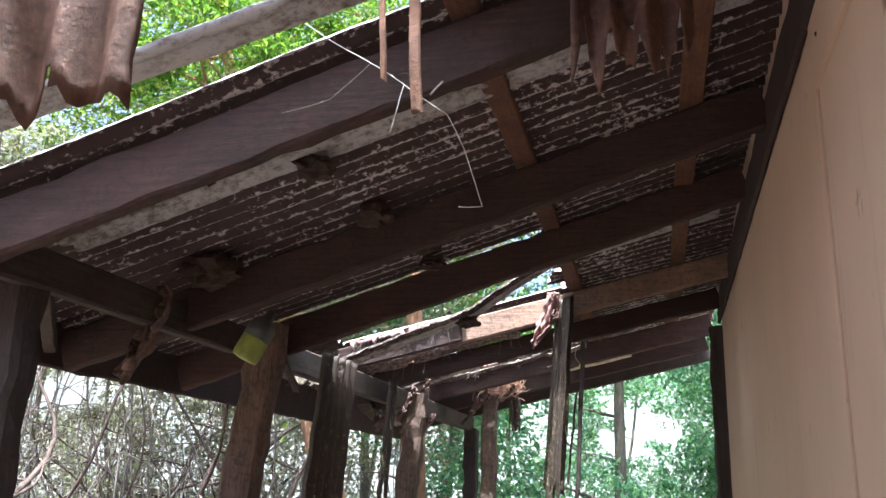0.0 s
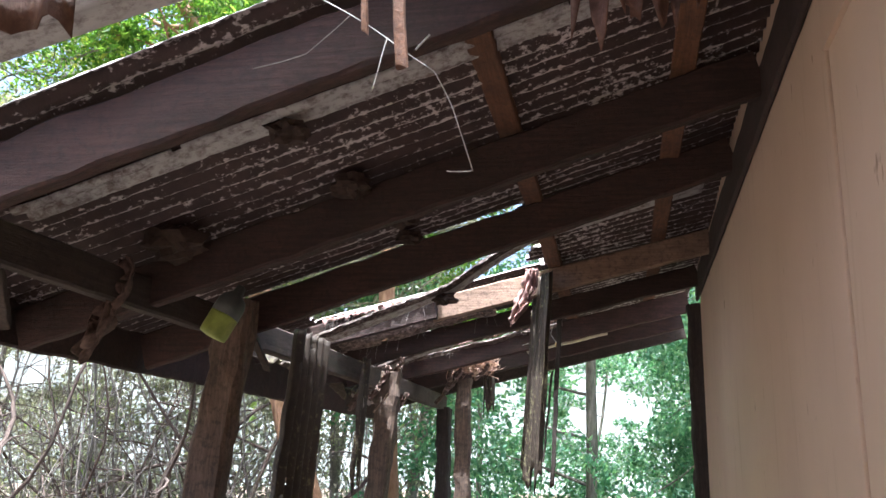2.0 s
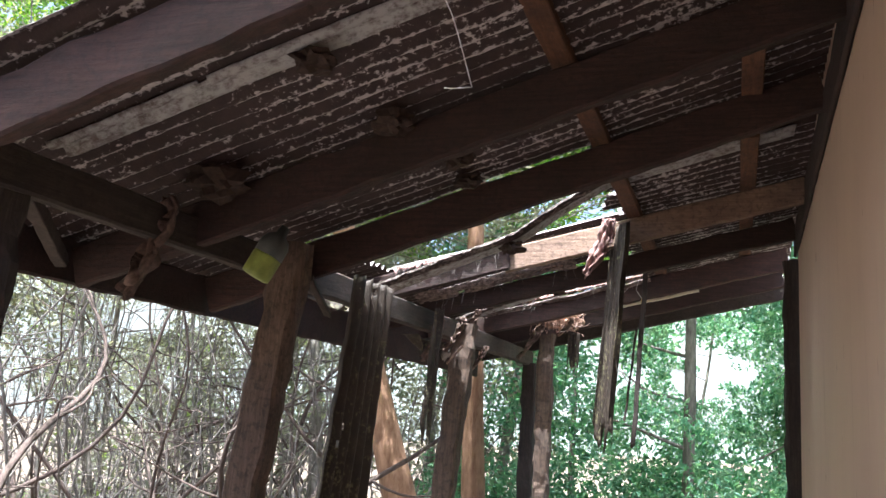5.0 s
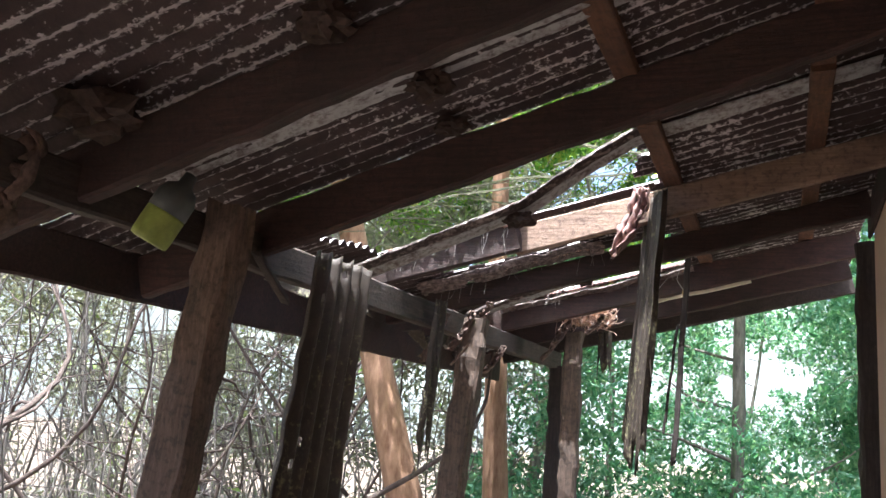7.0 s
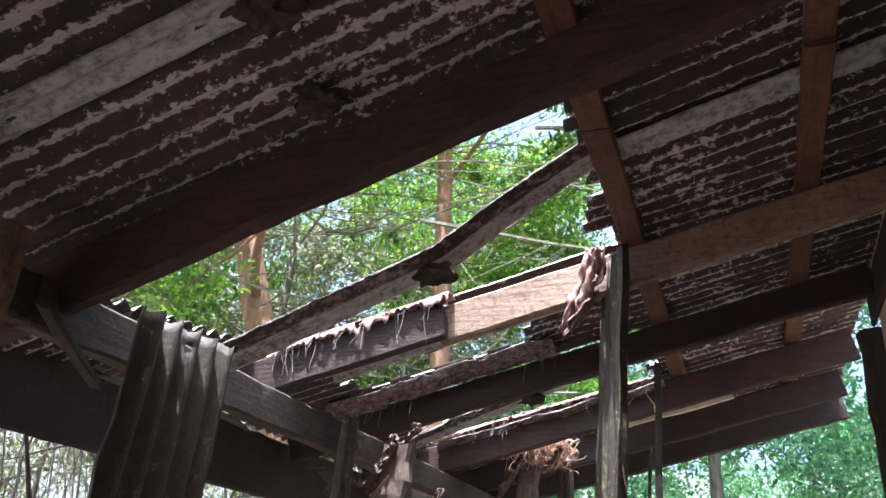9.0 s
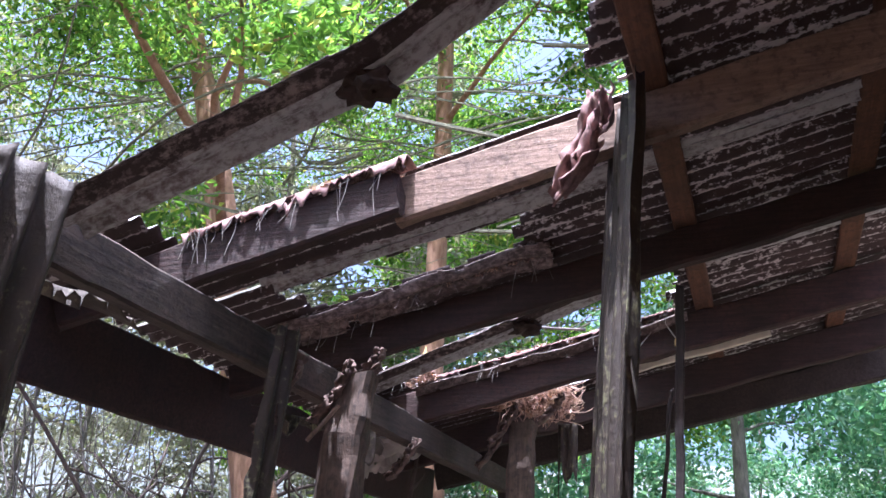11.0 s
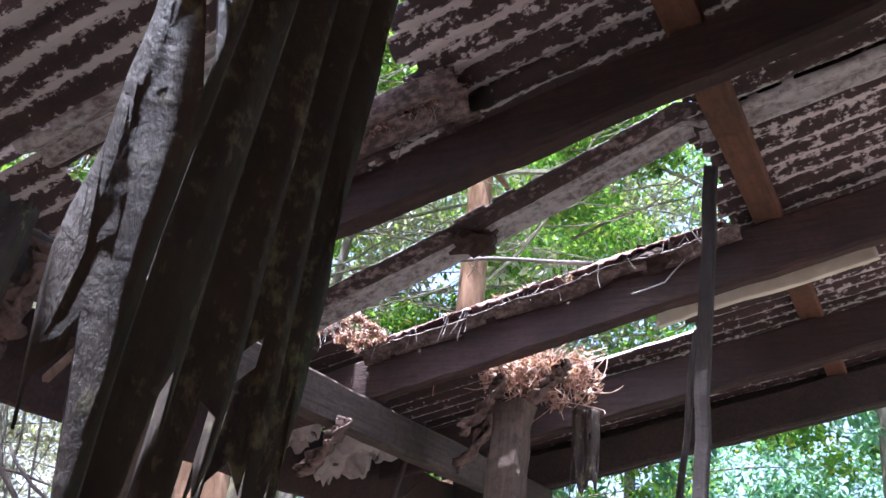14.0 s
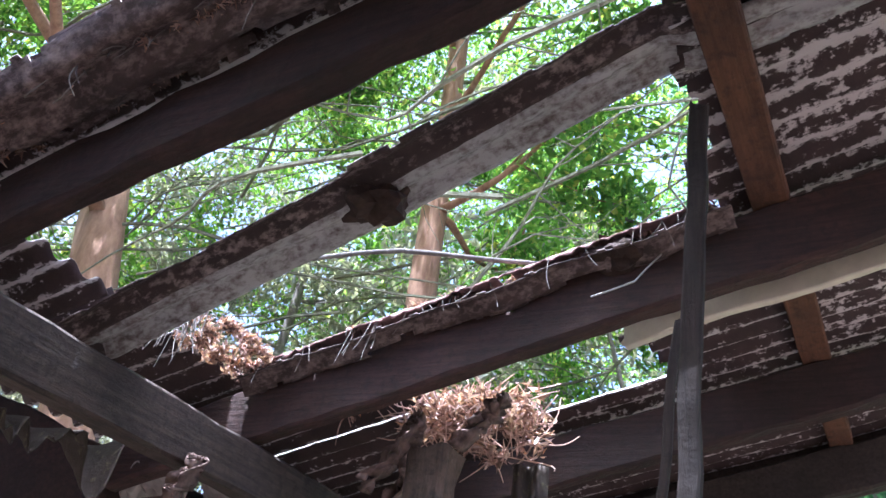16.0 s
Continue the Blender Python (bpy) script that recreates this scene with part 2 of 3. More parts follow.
def beam(p0, p1, w, h, wear=0.004, chamfer=0.008, seg=None, seed=0, sag=0.0, roll=0.0, rot_end=0.0):
    """A sawn timber from p0 to p1 (middle line), w wide, h high, with worn, chamfered edges."""
    p0, p1 = Vector(p0), Vector(p1)
    d = p1 - p0
    n = seg or max(6, int(d.length / 0.07))
    d.normalize()
    side = d.cross(Vector((0, 0, 1)))
    if side.length < 0.3:
        side = Vector((1, 0, 0))
        side -= d * side.dot(d)
    side.normalize()
    up = side.cross(d)
    if roll:
        q = Matrix.Rotation(radians(roll), 3, d)
        side, up = q @ side, q @ up
    c = chamfer
    base = []
    for sx, sy in ((-1, -1), (1, -1), (1, 1), (-1, 1)):
        x, y = sx * w / 2, sy * h / 2
        if sx * sy > 0:
            base += [(x, y - sy * c), (x - sx * c, y)] if sx < 0 else [(x, y - sy * c), (x - sx * c, y)]
        else:
            base += [(x - sx * c, y), (x, y - sy * c)]
    # mid points on the long faces
    full = []
    for i in range(8):
        a, b = base[i], base[(i + 1) % 8]
        full.append(a)
        if math.dist(a, b) > 3 * c:
            full.append(((a[0] + b[0]) / 2, (a[1] + b[1]) / 2))
    rings = []
    for i in range(n + 1):
        t = i / n
        o = p0.lerp(p1, t) + Vector((0, 0, -sag * 4 * t * (1 - t)))
        ring = []
        for j, (x, y) in enumerate(full):
            p = o + side * x + up * y
            e = Vector((noise.noise(p * 9 + Vector((seed, 0, 0))), noise.noise(p * 9 + Vector((0, seed, 5))), noise.noise(p * 9 + Vector((3, 0, seed)))))
            e2 = noise.noise(p * 31 + Vector((seed, seed, 0)))
            p = p + e * wear + (side * x + up * y) * e2 * wear * 8
            if rot_end and (t > 0.999 or t < 0.001):
                p += d * (noise.noise(p * 40) * rot_end)
            ring.append(p[:])
        rings.append(np.array(ring))
    return loft(None, rings)


def log(points, radii, sides=9, gnarl=0.12, seed=0):
    """A round, uneven limb through points."""
    pts = [Vector(p) for p in points]
    rings = []
    side = None
    for i, p in enumerate(pts):
        d = (pts[min(i + 1, len(pts) - 1)] - pts[max(i - 1, 0)]).normalized()
        if side is None:
            side = d.orthogonal().normalized()
        side = (side - d * side.dot(d)).normalized()
        up = d.cross(side)
        ring = []
        for j in range(sides):
            a = 2 * math.pi * j / sides
            u = side * math.cos(a) + up * math.sin(a)
            r = radii[i] * (1 + gnarl * noise.noise(u * 1.6 + p * 3.0 + Vector((seed, 0, 0))) * 2)
            ring.append((p + u * r)[:])
        rings.append(np.array(ring))
    return loft(None, rings)


def curve_points(a, b, n, wobble, seed):
    a, b = Vector(a), Vector(b)
    L = (b - a).length
    out = []
    for i in range(n + 1):
        t = i / n
        p = a.lerp(b, t)
        s = wobble * L * math.sin(math.pi * min(1.0, t * 1.0) * 0.9)
        q = p * (1.6 / max(L, 0.5)) + Vector((seed * 3.1, seed * 1.7, 0))
        p += Vector((noise.noise(q), noise.noise(q + Vector((9, 0, 0))), noise.noise(q + Vector((0, 9, 0))) * 0.6)) * s
        out.append(p)
    return out


# ---- roof geometry ----
SLOPE = 0.28


def under(x, y=5.3):
    """Height of the rafters' undersides; the roof flattens a little towards the far end."""
    s = 0.32 - 0.08 * min(1.0, max(0.0, (y - 4.7) / 0.8))
    return 2.66 + 0.03 * min(1.0, max(0.0, (y - 3.9) / 0.6)) + s * (x - 0.45)


RAFTER_H, RAFTER_W = 0.15, 0.05
PURLIN_H, PURLIN_W = 0.035, 0.075
WALL_X, EAVE_X = 1.36, -1.22
RAFTERS = [0.0, 0.9, 1.8, 2.75, 3.70, 4.50, 5.60, 6.48, 7.32, 8.06, 8.70]
def wall_x_at(y):
    return 1.272 + (y - 0.9) * 0.0155


C_SL = math.sqrt(1 + SLOPE * SLOPE)


def sheet_z(x, y=5.3):
    return under(x, y) + RAFTER_H * C_SL + PURLIN_H + 0.012


def ragged(x, y, s=0.0):
    return noise.noise(Vector((x * 6, y * 6, s))) * 0.09 + noise.noise(Vector((x * 17, y * 17, s + 4))) * 0.05


def corrugated(y0, y1, x0, x1, keep=None, lift=0.0, amp=0.013, pitch=0.076, dx=0.02, droop=None):
    """A sheet with ribs along x. keep(x, y) says where metal is left."""
    ny = max(4, int((y1 - y0) / pitch * 8))
    nx = max(3, int((x1 - x0) / dx))
    X = np.linspace(x0, x1, nx + 1)
    Y = np.linspace(y0, y1, ny + 1)
    v, idx, f = [], {}, []
    for i, x in enumerate(X):
        for j, y in enumerate(Y):
            z = sheet_z(x, y) + lift + amp * math.cos(2 * math.pi * (y - (y0 + y1) / 2) / pitch) + noise.noise(Vector((x * 2, y * 2, lift * 50))) * 0.008
            z += noise.noise(Vector((x * 22, y * 22, 1.5))) * 0.0025
            if droop:
                z -= droop(x, y)
            v.append((x + (noise.noise(Vector((y * 25, i, 0))) * dx * 0.5 if 0 < i < nx else ragged(x, y) * 0.25), y, z))
    w = ny + 1
    for i in range(nx):
        for j in range(ny):
            if keep is None or keep((X[i] + X[i + 1]) / 2, (Y[j] + Y[j + 1]) / 2):
                f.append((i * w + j, i * w + j + 1, (i + 1) * w + j + 1, (i + 1) * w + j))
    used = sorted({k for q in f for k in q})
    re = {k: n for n, k in enumerate(used)}
    return [v[k] for k in used], [tuple(re[k] for k in q) for q in f]


def add_thickness(ob, t):
    s = ob.modifiers.new("thickness", "SOLIDIFY")
    s.thickness, s.offset = t, 0.0
    return ob


def keep_metal(x, y):
    r = ragged(x, y)
    if y < 2.66 and y > 1.05:                      # hole over the first bays
        if x < 0.62 + r * 1.2 and y > 1.2 + r:
            return False
    if 4.57 < y < 5.68 and -0.84 < x < 0.43 + r:   # first long hole
        return False
    if 6.09 + r * 0.5 < y < 6.30 + r * 0.2 and -0.76 + r < x < 0.03 + r * 0.8:
        return False
    if 6.56 < y < 7.34 and -0.80 < x < 0.42 + r * 0.6:
        return False
    if 7.42 + r * 0.5 < y < 7.95 and -0.45 + r < x < 0.14 + r * 1.5 and x > -0.5 + 0.4 * abs(y - 7.7):
        return False
    if noise.noise(Vector((x * 13, y * 13, 8))) > 0.80 and x < 0.3:
        return False
    return True


roof = holder("roof", (0, 4.5, 2.6), "rusted corrugated iron roof with long torn holes", "roof", kind="structure")
LAPS = [-0.05, 0.72, 1.50, 2.40, 3.14, 4.06, 5.08, 6.02, 6.845, 7.74, 8.85]
for a, b in zip(LAPS[:-1], LAPS[1:]):
    v, f = corrugated(a, b, EAVE_X - 0.08, WALL_X + 0.02, keep_metal)
    add_thickness(part("roof_sheet", v, f, M_SHEET, roof, smooth=True), 0.0015)


def strip_sag(line, x_end):
    """How far a freed strip hangs below the roof's line, up to where it is still held."""
    def sag(x, y):
        if x > x_end:
            return 0.0
        k = min(1.0, (x_end - x) / line[3])
        return k * (sheet_z(x, y) - 0.016 - (line[0] + line[1] * x) + line[2] * max(0.0, 1 - (x + 0.1) ** 2 / 0.3))
    return sag


FREE = {5.08: (2.598, 0.385, 0.0, 0.40), 6.845: (2.735, 0.385, 0.01, 0.05)}
SAGS = {2.40: strip_sag((2.62, 0.27, 0.0, 0.25), 0.75), 5.08: strip_sag(FREE[5.08], 0.47), 6.845: strip_sag(FREE[6.845], 0.47)}
for i, y in enumerate(LAPS[1:-1]):
    if y > 7.5:
        continue
    v, f = corrugated(y - 0.06, y + 0.06, -0.64 if y == 5.08 else (-0.76 if y > 3 else -1.1), 1.25, lambda x, yy: abs(yy - y) < 0.052 + ragged(x, yy, 3) * 0.07 + 0.004 * noise.noise(Vector((x * 60, yy, 0))), lift=-0.016, amp=0.010, pitch=0.062, dx=0.025, droop=SAGS.get(y))
    add_thickness(part("lap_strip", v, f, M_LAP, roof, "pale bare galvanised lap strip", smooth=True), 0.003)

for y, line in FREE.items():
    v, f = corrugated(y - 0.135, y - 0.03, -0.64 if y < 6 else -0.80, 0.50, lambda x, yy: yy > y - 0.105 + ragged(x, yy, 6) * 0.35, lift=-0.008, amp=0.012, pitch=0.07, dx=0.02, droop=strip_sag(line, 0.47))
    add_thickness(part("torn_fringe", v, f, M_FRINGE, roof, "dark scabby torn edge of a roof strip", smooth=True), 0.003)
# torn remnants of sheet that still lie against the near side of two rafters
for y0, y1, x0, x1, low, mat in ((6.28, 6.45, -0.92, 0.10, 0.015, M_REMNANT), (7.20, 7.292, -0.74, 0.45, 0.045, M_REMNANT)):
    v, f = corrugated(y0, y1, x0, x1, lambda x, yy: yy > y0 + 0.012 + 0.35 * abs(ragged(x, yy, 2)) and yy < y1 - 0.4 * abs(ragged(x, yy, 15)) and ragged(x * 0.7, yy, 12) < 0.055, lift=-0.012, amp=0.011, pitch=0.07, dx=0.018, droop=lambda x, yy: low + 0.20 * (yy - y0) + 0.02 * noise.noise(Vector((x * 5, yy * 3, y0))))
    add_thickness(part("sheet_remnant", v, f, mat, roof, "torn pale remnant of a roof sheet", smooth=True), 0.003)

frame_ob = holder("roof_frame", (0, 4.5, 2.4), "dark weathered timber rafters, purlins and wall plate", "roof frame", kind="structure")
for i, y in enumerate(RAFTERS):
    x0, x1 = EAVE_X + 0.05, (wall_x_at(y) if y < 6.6 else WALL_X) - 0.02
    mid = RAFTER_H * C_SL / 2
    mat = M_RAFTER
    if i == 6:
        continue
    up = 0.012 if i == 7 else 0.0                  # a shallower rafter
    v, f = beam((x0, y, under(x0, y) + mid + up), (x1, y, under(x1, y) + mid + up), RAFTER_W, RAFTER_H - 2 * up, seed=i + 1, wear=0.008)
    part("rafter", v, f, M_RAFTER if i != 10 else M_PLATE, frame_ob, "dark red-brown rafter")
y = RAFTERS[6]
mid = RAFTER_H * C_SL / 2
v, f = beam((EAVE_X + 0.05, y, under(EAVE_X + 0.05, y) + mid + 0.01), (-0.13, y, under(-0.13, y) + mid + 0.01), 0.045, 0.13, seed=31, rot_end=0.03)
part("rafter", v, f, M_RAFTER, frame_ob, "dark broken rafter end")
v, f = beam((-0.16, y + 0.052, under(-0.16, y) + mid + 0.01), (WALL_X - 0.02, y + 0.052, under(WALL_X - 0.02, y) + mid + 0.01), 0.045, 0.13, seed=32)
part("rafter", v, f, M_RAFTER_PALE, frame_ob, "pale replacement rafter")
for k, x in enumerate((0.52, 1.07)):
    ys = [(0.0, 4.9), (4.9, 8.8)]
    for n, (a, b) in enumerate(ys):
        z0, z1 = (under(x, q) + RAFTER_H * C_SL + PURLIN_H / 2 for q in (a + 0.3 if n else a, b))
        v, f = beam((x, a, z0), (x, b - 0.004, z1), PURLIN_W, PURLIN_H, seed=40 + k * 3 + n, wear=0.003, chamfer=0.004)
        part("purlin", v, f, M_PURLIN, frame_ob, "orange-brown purlin")
# wall plate on the posts, in two lengths, and the fascia at the eave
v, f = beam((-0.72, 0.0, 2.335), (-0.70, 4.40, 2.335), 0.055, 0.115, seed=50)
part("wall_plate", v, f, M_PLATE, frame_ob)
v, f = beam((-0.70, 4.41, 2.335), (-0.72, 8.72, 2.345), 0.06, 0.125, seed=51, rot_end=0.02)
part("wall_plate", v, f, M_PLATE, frame_ob)
v, f = beam((EAVE_X, 0.0, 2.25), (EAVE_X, 4.70, 2.25), 0.03, 0.17, seed=52, wear=0.006)
part("fascia", v, f, M_RAFTER, frame_ob)
v, f = beam((EAVE_X, 4.705, 2.295), (EAVE_X, 8.75, 2.295), 0.03, 0.26, seed=57, wear=0.006)
part("fascia", v, f, M_RAFTER, frame_ob)
v, f = beam((EAVE_X + 0.05, 8.76, under(EAVE_X, 9) + 0.12), (WALL_X + 0.05, 8.76, under(WALL_X, 9) + 0.12), 0.03, 0.2, seed=53)
part("barge_board", v, f, M_PLATE, frame_ob)
v, f = beam((1.262, 0.9, 2.935), (1.352, 6.72, 2.955), 0.02, 0.17, seed=54)
part("ledger", v, f, M_RAFTER, frame_ob)


# ---- wall, floor, ground ----
def box_mesh(x0, x1, y0, y1, z0, z1):
    v = [(x, y, z) for x in (x0, x1) for y in (y0, y1) for z in (z0, z1)]
    return v, [(0, 1, 3, 2), (4, 6, 7, 5), (0, 4, 5, 1), (2, 3, 7, 6), (0, 2, 6, 4), (1, 5, 7, 3)]


wall_ob = holder("wall_east", (WALL_X, 3.3, 0), "beige painted board wall with brown runs and spots", "wall", kind="structure")
top = under(WALL_X) + 0.28
wall_x = wall_x_at


for y0, y1, off in ((-1.2, 0.9, 0.0), (0.904, 2.96, 0.006), (2.964, 6.62, 0.0)):
    v, f = box_mesh(off, 0.10, y0, y1, 0.0, top)
    ob = part("wall_panel", [(x + wall_x(yy), yy, z) for x, yy, z in v], f, M_WALL, wall_ob)
    bv = ob.modifiers.new("edge", "BEVEL")
    bv.width, bv.segments = 0.004, 2
v, f = box_mesh(-0.012, 0.0, 2.50, 2.955, 2.70, 2.86)
ob = part("patch_board", [(x + wall_x(yy) + 0.005, yy, z) for x, yy, z in v], f, M_WALL, wall_ob, "small nailed beige cover board")
v, f = box_mesh(-1.3, WALL_X + 0.1, -1.3, -1.2, 0.0, 3.2)
tagged(part("wall_south", v, f, M_WALL), "beige painted end wall of the veranda", "wall", kind="structure")
v, f = box_mesh(-1.4, 1.36, -1.2, 9.0, -0.1, 0.05)
tagged(part("floor", v, f, M_SLAB), "dirty concrete veranda floor", "floor", kind="structure")


def ground_mesh():
    g = []
    r = [0, 1.5, 3, 5, 8, 12, 18, 30, 60, 150, 500, 2500]
    n = 48
    for i, q in enumerate(r):
        for j in range(n):
            a = 2 * math.pi * j / n
            x, yy = q * math.cos(a), 5 + q * math.sin(a)
            h = -0.02 + (0.10 * noise.noise(Vector((x * 0.3, yy * 0.3, 0))) - 0.02 if q > 3 else -0.06)
            g.append((x, yy, h - 0.05))
    f = []
    for i in range(len(r) - 1):
        for j in range(n):
            f.append((i * n + j, (i + 1) * n + j, (i + 1) * n + (j + 1) % n, i * n + (j + 1) % n))
    return g, f


v, f = ground_mesh()
tagged(part("ground", v, f, M_GROUND, smooth=True), "brown forest floor covered in leaf litter", "ground", kind="structure")

# ---- posts ----
def post(name, foot, head, w, d, mat, label, seed, wear=0.017, **kw):
    v, f = beam(foot, head, w, d, wear=wear, chamfer=0.014, seed=seed, seg=34, **kw)
    return tagged(part(name, v, f, mat), label, "post", "veranda posts")


post("veranda_post", (-0.82, 4.10, 0.04), (-0.60, 4.20, 2.42), 0.14, 0.10, M_POST, "weathered grey-brown timber post under the wall plate", 61, rot_end=0.02)
post("veranda_post", (-0.76, 2.93, 0.04), (-0.76, 2.95, 2.30), 0.13, 0.10, M_BLACK, "dark rotten timber post at the roof edge", 62)
post("veranda_post", (-0.74, 6.26, 0.04), (-0.56, 6.32, 2.36), 0.13, 0.10, M_POST, "brown timber post leaning under the plate", 63, rot_end=0.02)
post("veranda_post", (-0.70, 8.68, 0.04), (-0.70, 8.68, 2.30), 0.12, 0.12, M_BLACK, "dark corner post under the end of the roof", 64)
post("veranda_post", (-0.31, 7.50, 0.04), (-0.31, 7.50, 2.44), 0.11, 0.10, M_POST, "brown timber post under the torn rafter", 66, rot_end=0.02)
post("veranda_post", (1.345, 6.70, 0.04), (1.345, 6.70, 2.84), 0.12, 0.11, M_BLACK, "dark post at the end of the beige wall", 65)

# ---- forest ----
def leaf_cloud(centres, radii, count, size, seed, flat=0.6, slim=0.24):
    """Many small pointed leaves, folded along the midrib, about the given centres."""
    r = np.random.default_rng(seed)
    centres, radii = np.asarray(centres), np.asarray(radii)
    pick = r.integers(0, len(centres), count)
    d = r.normal(size=(count, 3))
    d /= np.linalg.norm(d, axis=1)[:, None]
    rad = radii[pick] * r.random(count) ** 0.45
    c = centres[pick] + d * rad[:, None] * np.array([1, 1, flat])
    u = r.normal(size=(count, 3))
    u[:, 2] -= 0.35
    u /= np.linalg.norm(u, axis=1)[:, None]
    w = np.cross(u, r.normal(size=(count, 3)))
    w /= np.linalg.norm(w, axis=1)[:, None]
    n = np.cross(u, w)
    L = size * (0.55 + 0.9 * r.random(count))[:, None]
    W = L * slim
    a, b = c - u * L * 0.5, c + u * L * 0.5 - n * L * 0.12
    s1, s2 = c + w * W + n * W * 0.4, c - w * W + n * W * 0.4
    v = np.stack([a, s1, b, s2], 1).reshape(-1, 3)
    k = np.arange(count)[:, None] * 4
    f = np.concatenate([k + np.array([[0, 1, 2]]), k + np.array([[0, 2, 3]])]).tolist()
    return v, f


def tree(x, y, height, r0, mat, leaf, seed, leaves=5000, size=0.11, lean=(0, 0), crown_from=0.35, spread=1.6, label="", limbs=9, wob=0.10):
    rr = random.Random(seed)
    base = holder("tree", (x, y, -0.08), label, "tree", "forest trees")
    top = (x + lean[0], y + lean[1], height)
    pts = curve_points((x, y, -0.15), top, 14, wob, seed)
    pieces = [log(pts, [r0 * (1.15 - 0.85 * i / 14) for i in range(15)], 10, 0.14, seed)]
    cen, rad = [], []
    for k in range(limbs):
        t = crown_from + (0.97 - crown_from) * (k + rr.random()) / limbs
        p = pts[min(14, int(t * 14))]
        a = rr.random() * 2 * math.pi
        L = spread * (0.5 + 0.7 * rr.random())
        q = Vector((p.x + math.cos(a) * L, p.y + math.sin(a) * L, p.z + L * (0.1 + 0.6 * rr.random())))
        bp = curve_points(p, q, 7, 0.16, seed * 5 + k)
        rb = r0 * 0.36 * (1.1 - t * 0.6)
        pieces.append(log(bp, [rb * (1 - 0.8 * i / 7) for i in range(8)], 6, 0.1, k))
        for _ in range(3):
            s = bp[3 + rr.randrange(5)]
            e = s + Vector((rr.uniform(-1, 1), rr.uniform(-1, 1), rr.uniform(-0.5, 0.7))) * 0.55 * spread
            pieces.append(log(curve_points(s, e, 4, 0.15, rr.random() * 50), [rb * 0.3, rb * 0.25, rb * 0.2, rb * 0.14, rb * 0.07], 4, 0, k))
            for tt in (0.5, 0.8, 1.0):
                cen.append(tuple(s.lerp(e, tt)))
                rad.append(0.16 + 0.24 * rr.random() * spread * 0.6)
        cen.append(tuple(q))
        rad.append(0.3)
    v, f = merged(pieces)
    part("trunk", v, f, mat, base, smooth=True)
    v, f = leaf_cloud(cen, rad, leaves, size, seed)
    part("crown", v, f, leaf, base)
    return base


rt = random.Random(5)
GREEN_LABEL = "slender forest tree with a loose green leafy crown"
# the trees that can be told apart
tree(-1.0, 7.7, 7.5, 0.13, M_BARK, M_LEAF, 1, 18000, 0.06, (-2.75, 0.3), 0.5, 1.6, "leaning orange-brown tree trunk beside the shed", wob=0.03)
tree(-1.2, 9.0, 9.0, 0.10, M_BARK, M_LEAF, 2, 22000, 0.06, (-0.35, 0.1), 0.5, 1.8, "upright smooth orange-brown tree trunk behind the shed", wob=0.015)
tree(-2.9, 2.0, 8.0, 0.08, M_BARK_GREY, M_LEAF, 9, 14000, 0.06, (0.6, 0.6), 0.55, 2.2, "grey forest tree whose crown hangs over the roof")
tree(3.2, 4.6, 8.5, 0.10, M_BARK_GREY, M_LEAF, 12, 15000, 0.065, (-1.6, 0.4), 0.55, 2.4, "grey forest tree whose crown hangs over the roof")
for i in range(26):
    az = radians(-95 + 150 * (i + 0.5) / 26 + rt.uniform(-3, 3))
    d = rt.uniform(6.0, 12.0)
    x, y = math.sin(az) * d - 0.3, 5.2 + math.cos(az) * d
    if x > -1.9 and y < 10.2:
        y = 10.2 + rt.random() * 2
    cool = x > -0.5
    tree(x, y, rt.uniform(6, 10), rt.uniform(0.03, 0.085), M_BARK_GREY, M_LEAF_COOL if cool else (M_LEAF_MIST if x < -4.5 else M_LEAF), 20 + i, 10000 if cool else (3500 if y < 9.5 else 14000), 0.075,
         (rt.uniform(-0.8, 0.8), rt.uniform(-0.8, 0.8)), 0.15 if cool else 0.42, 2.0, GREEN_LABEL, 12)


def thicket(name, n, region, zmax, size, leaf, seed, label):
    r = np.random.default_rng(seed)
    cen = np.array([region(r) for _ in range(220)])
    v, f = leaf_cloud(cen, np.full(len(cen), 0.55), n, size, seed, 0.9)
    tagged(part(name, v, f, leaf), label, "undergrowth", kind="stuff")


thicket("undergrowth", 85000, lambda r: (r.uniform(-3.0, 9), r.uniform(11, 18), r.uniform(0.2, 5.0)), 5, 0.09, M_LEAF_COOL, 3, "dense blue-green leafy undergrowth behind the shed")
thicket("undergrowth", 75000, lambda r: (r.uniform(-12, -1.5), r.uniform(10.5, 17), r.uniform(0.8, 7.0)), 5, 0.09, M_LEAF_MIST, 4, "leafy undergrowth in the wood, mist painted into its grey-green")
thicket("undergrowth", 9000, lambda r: (r.uniform(-9, -2.3), r.uniform(3.5, 14), r.uniform(-0.1, 0.7)), 1, 0.08, M_LEAF_MIST, 8, "low grey-green forest floor plants")
thicket("undergrowth", 26000, lambda r: (r.uniform(-2.3, 6), r.uniform(9.8, 13), r.uniform(-0.1, 1.2)), 1, 0.08, M_LEAF_COOL, 10, "low green plants behind the shed")
thicket("canopy_leaves", 55000, lambda r: (r.uniform(-6, -1.2), r.uniform(4.5, 9.5), r.uniform(5.2, 8.5)), 5, 0.055, M_LEAF, 16, "loose green leaf canopy beside the shed")
thicket("canopy_leaves", 80000, lambda r: (r.uniform(-6, 2.5), r.uniform(8.5, 15), r.uniform(6.0, 10.0)), 5, 0.065, M_LEAF, 6, "loose green leaf canopy above the shed")
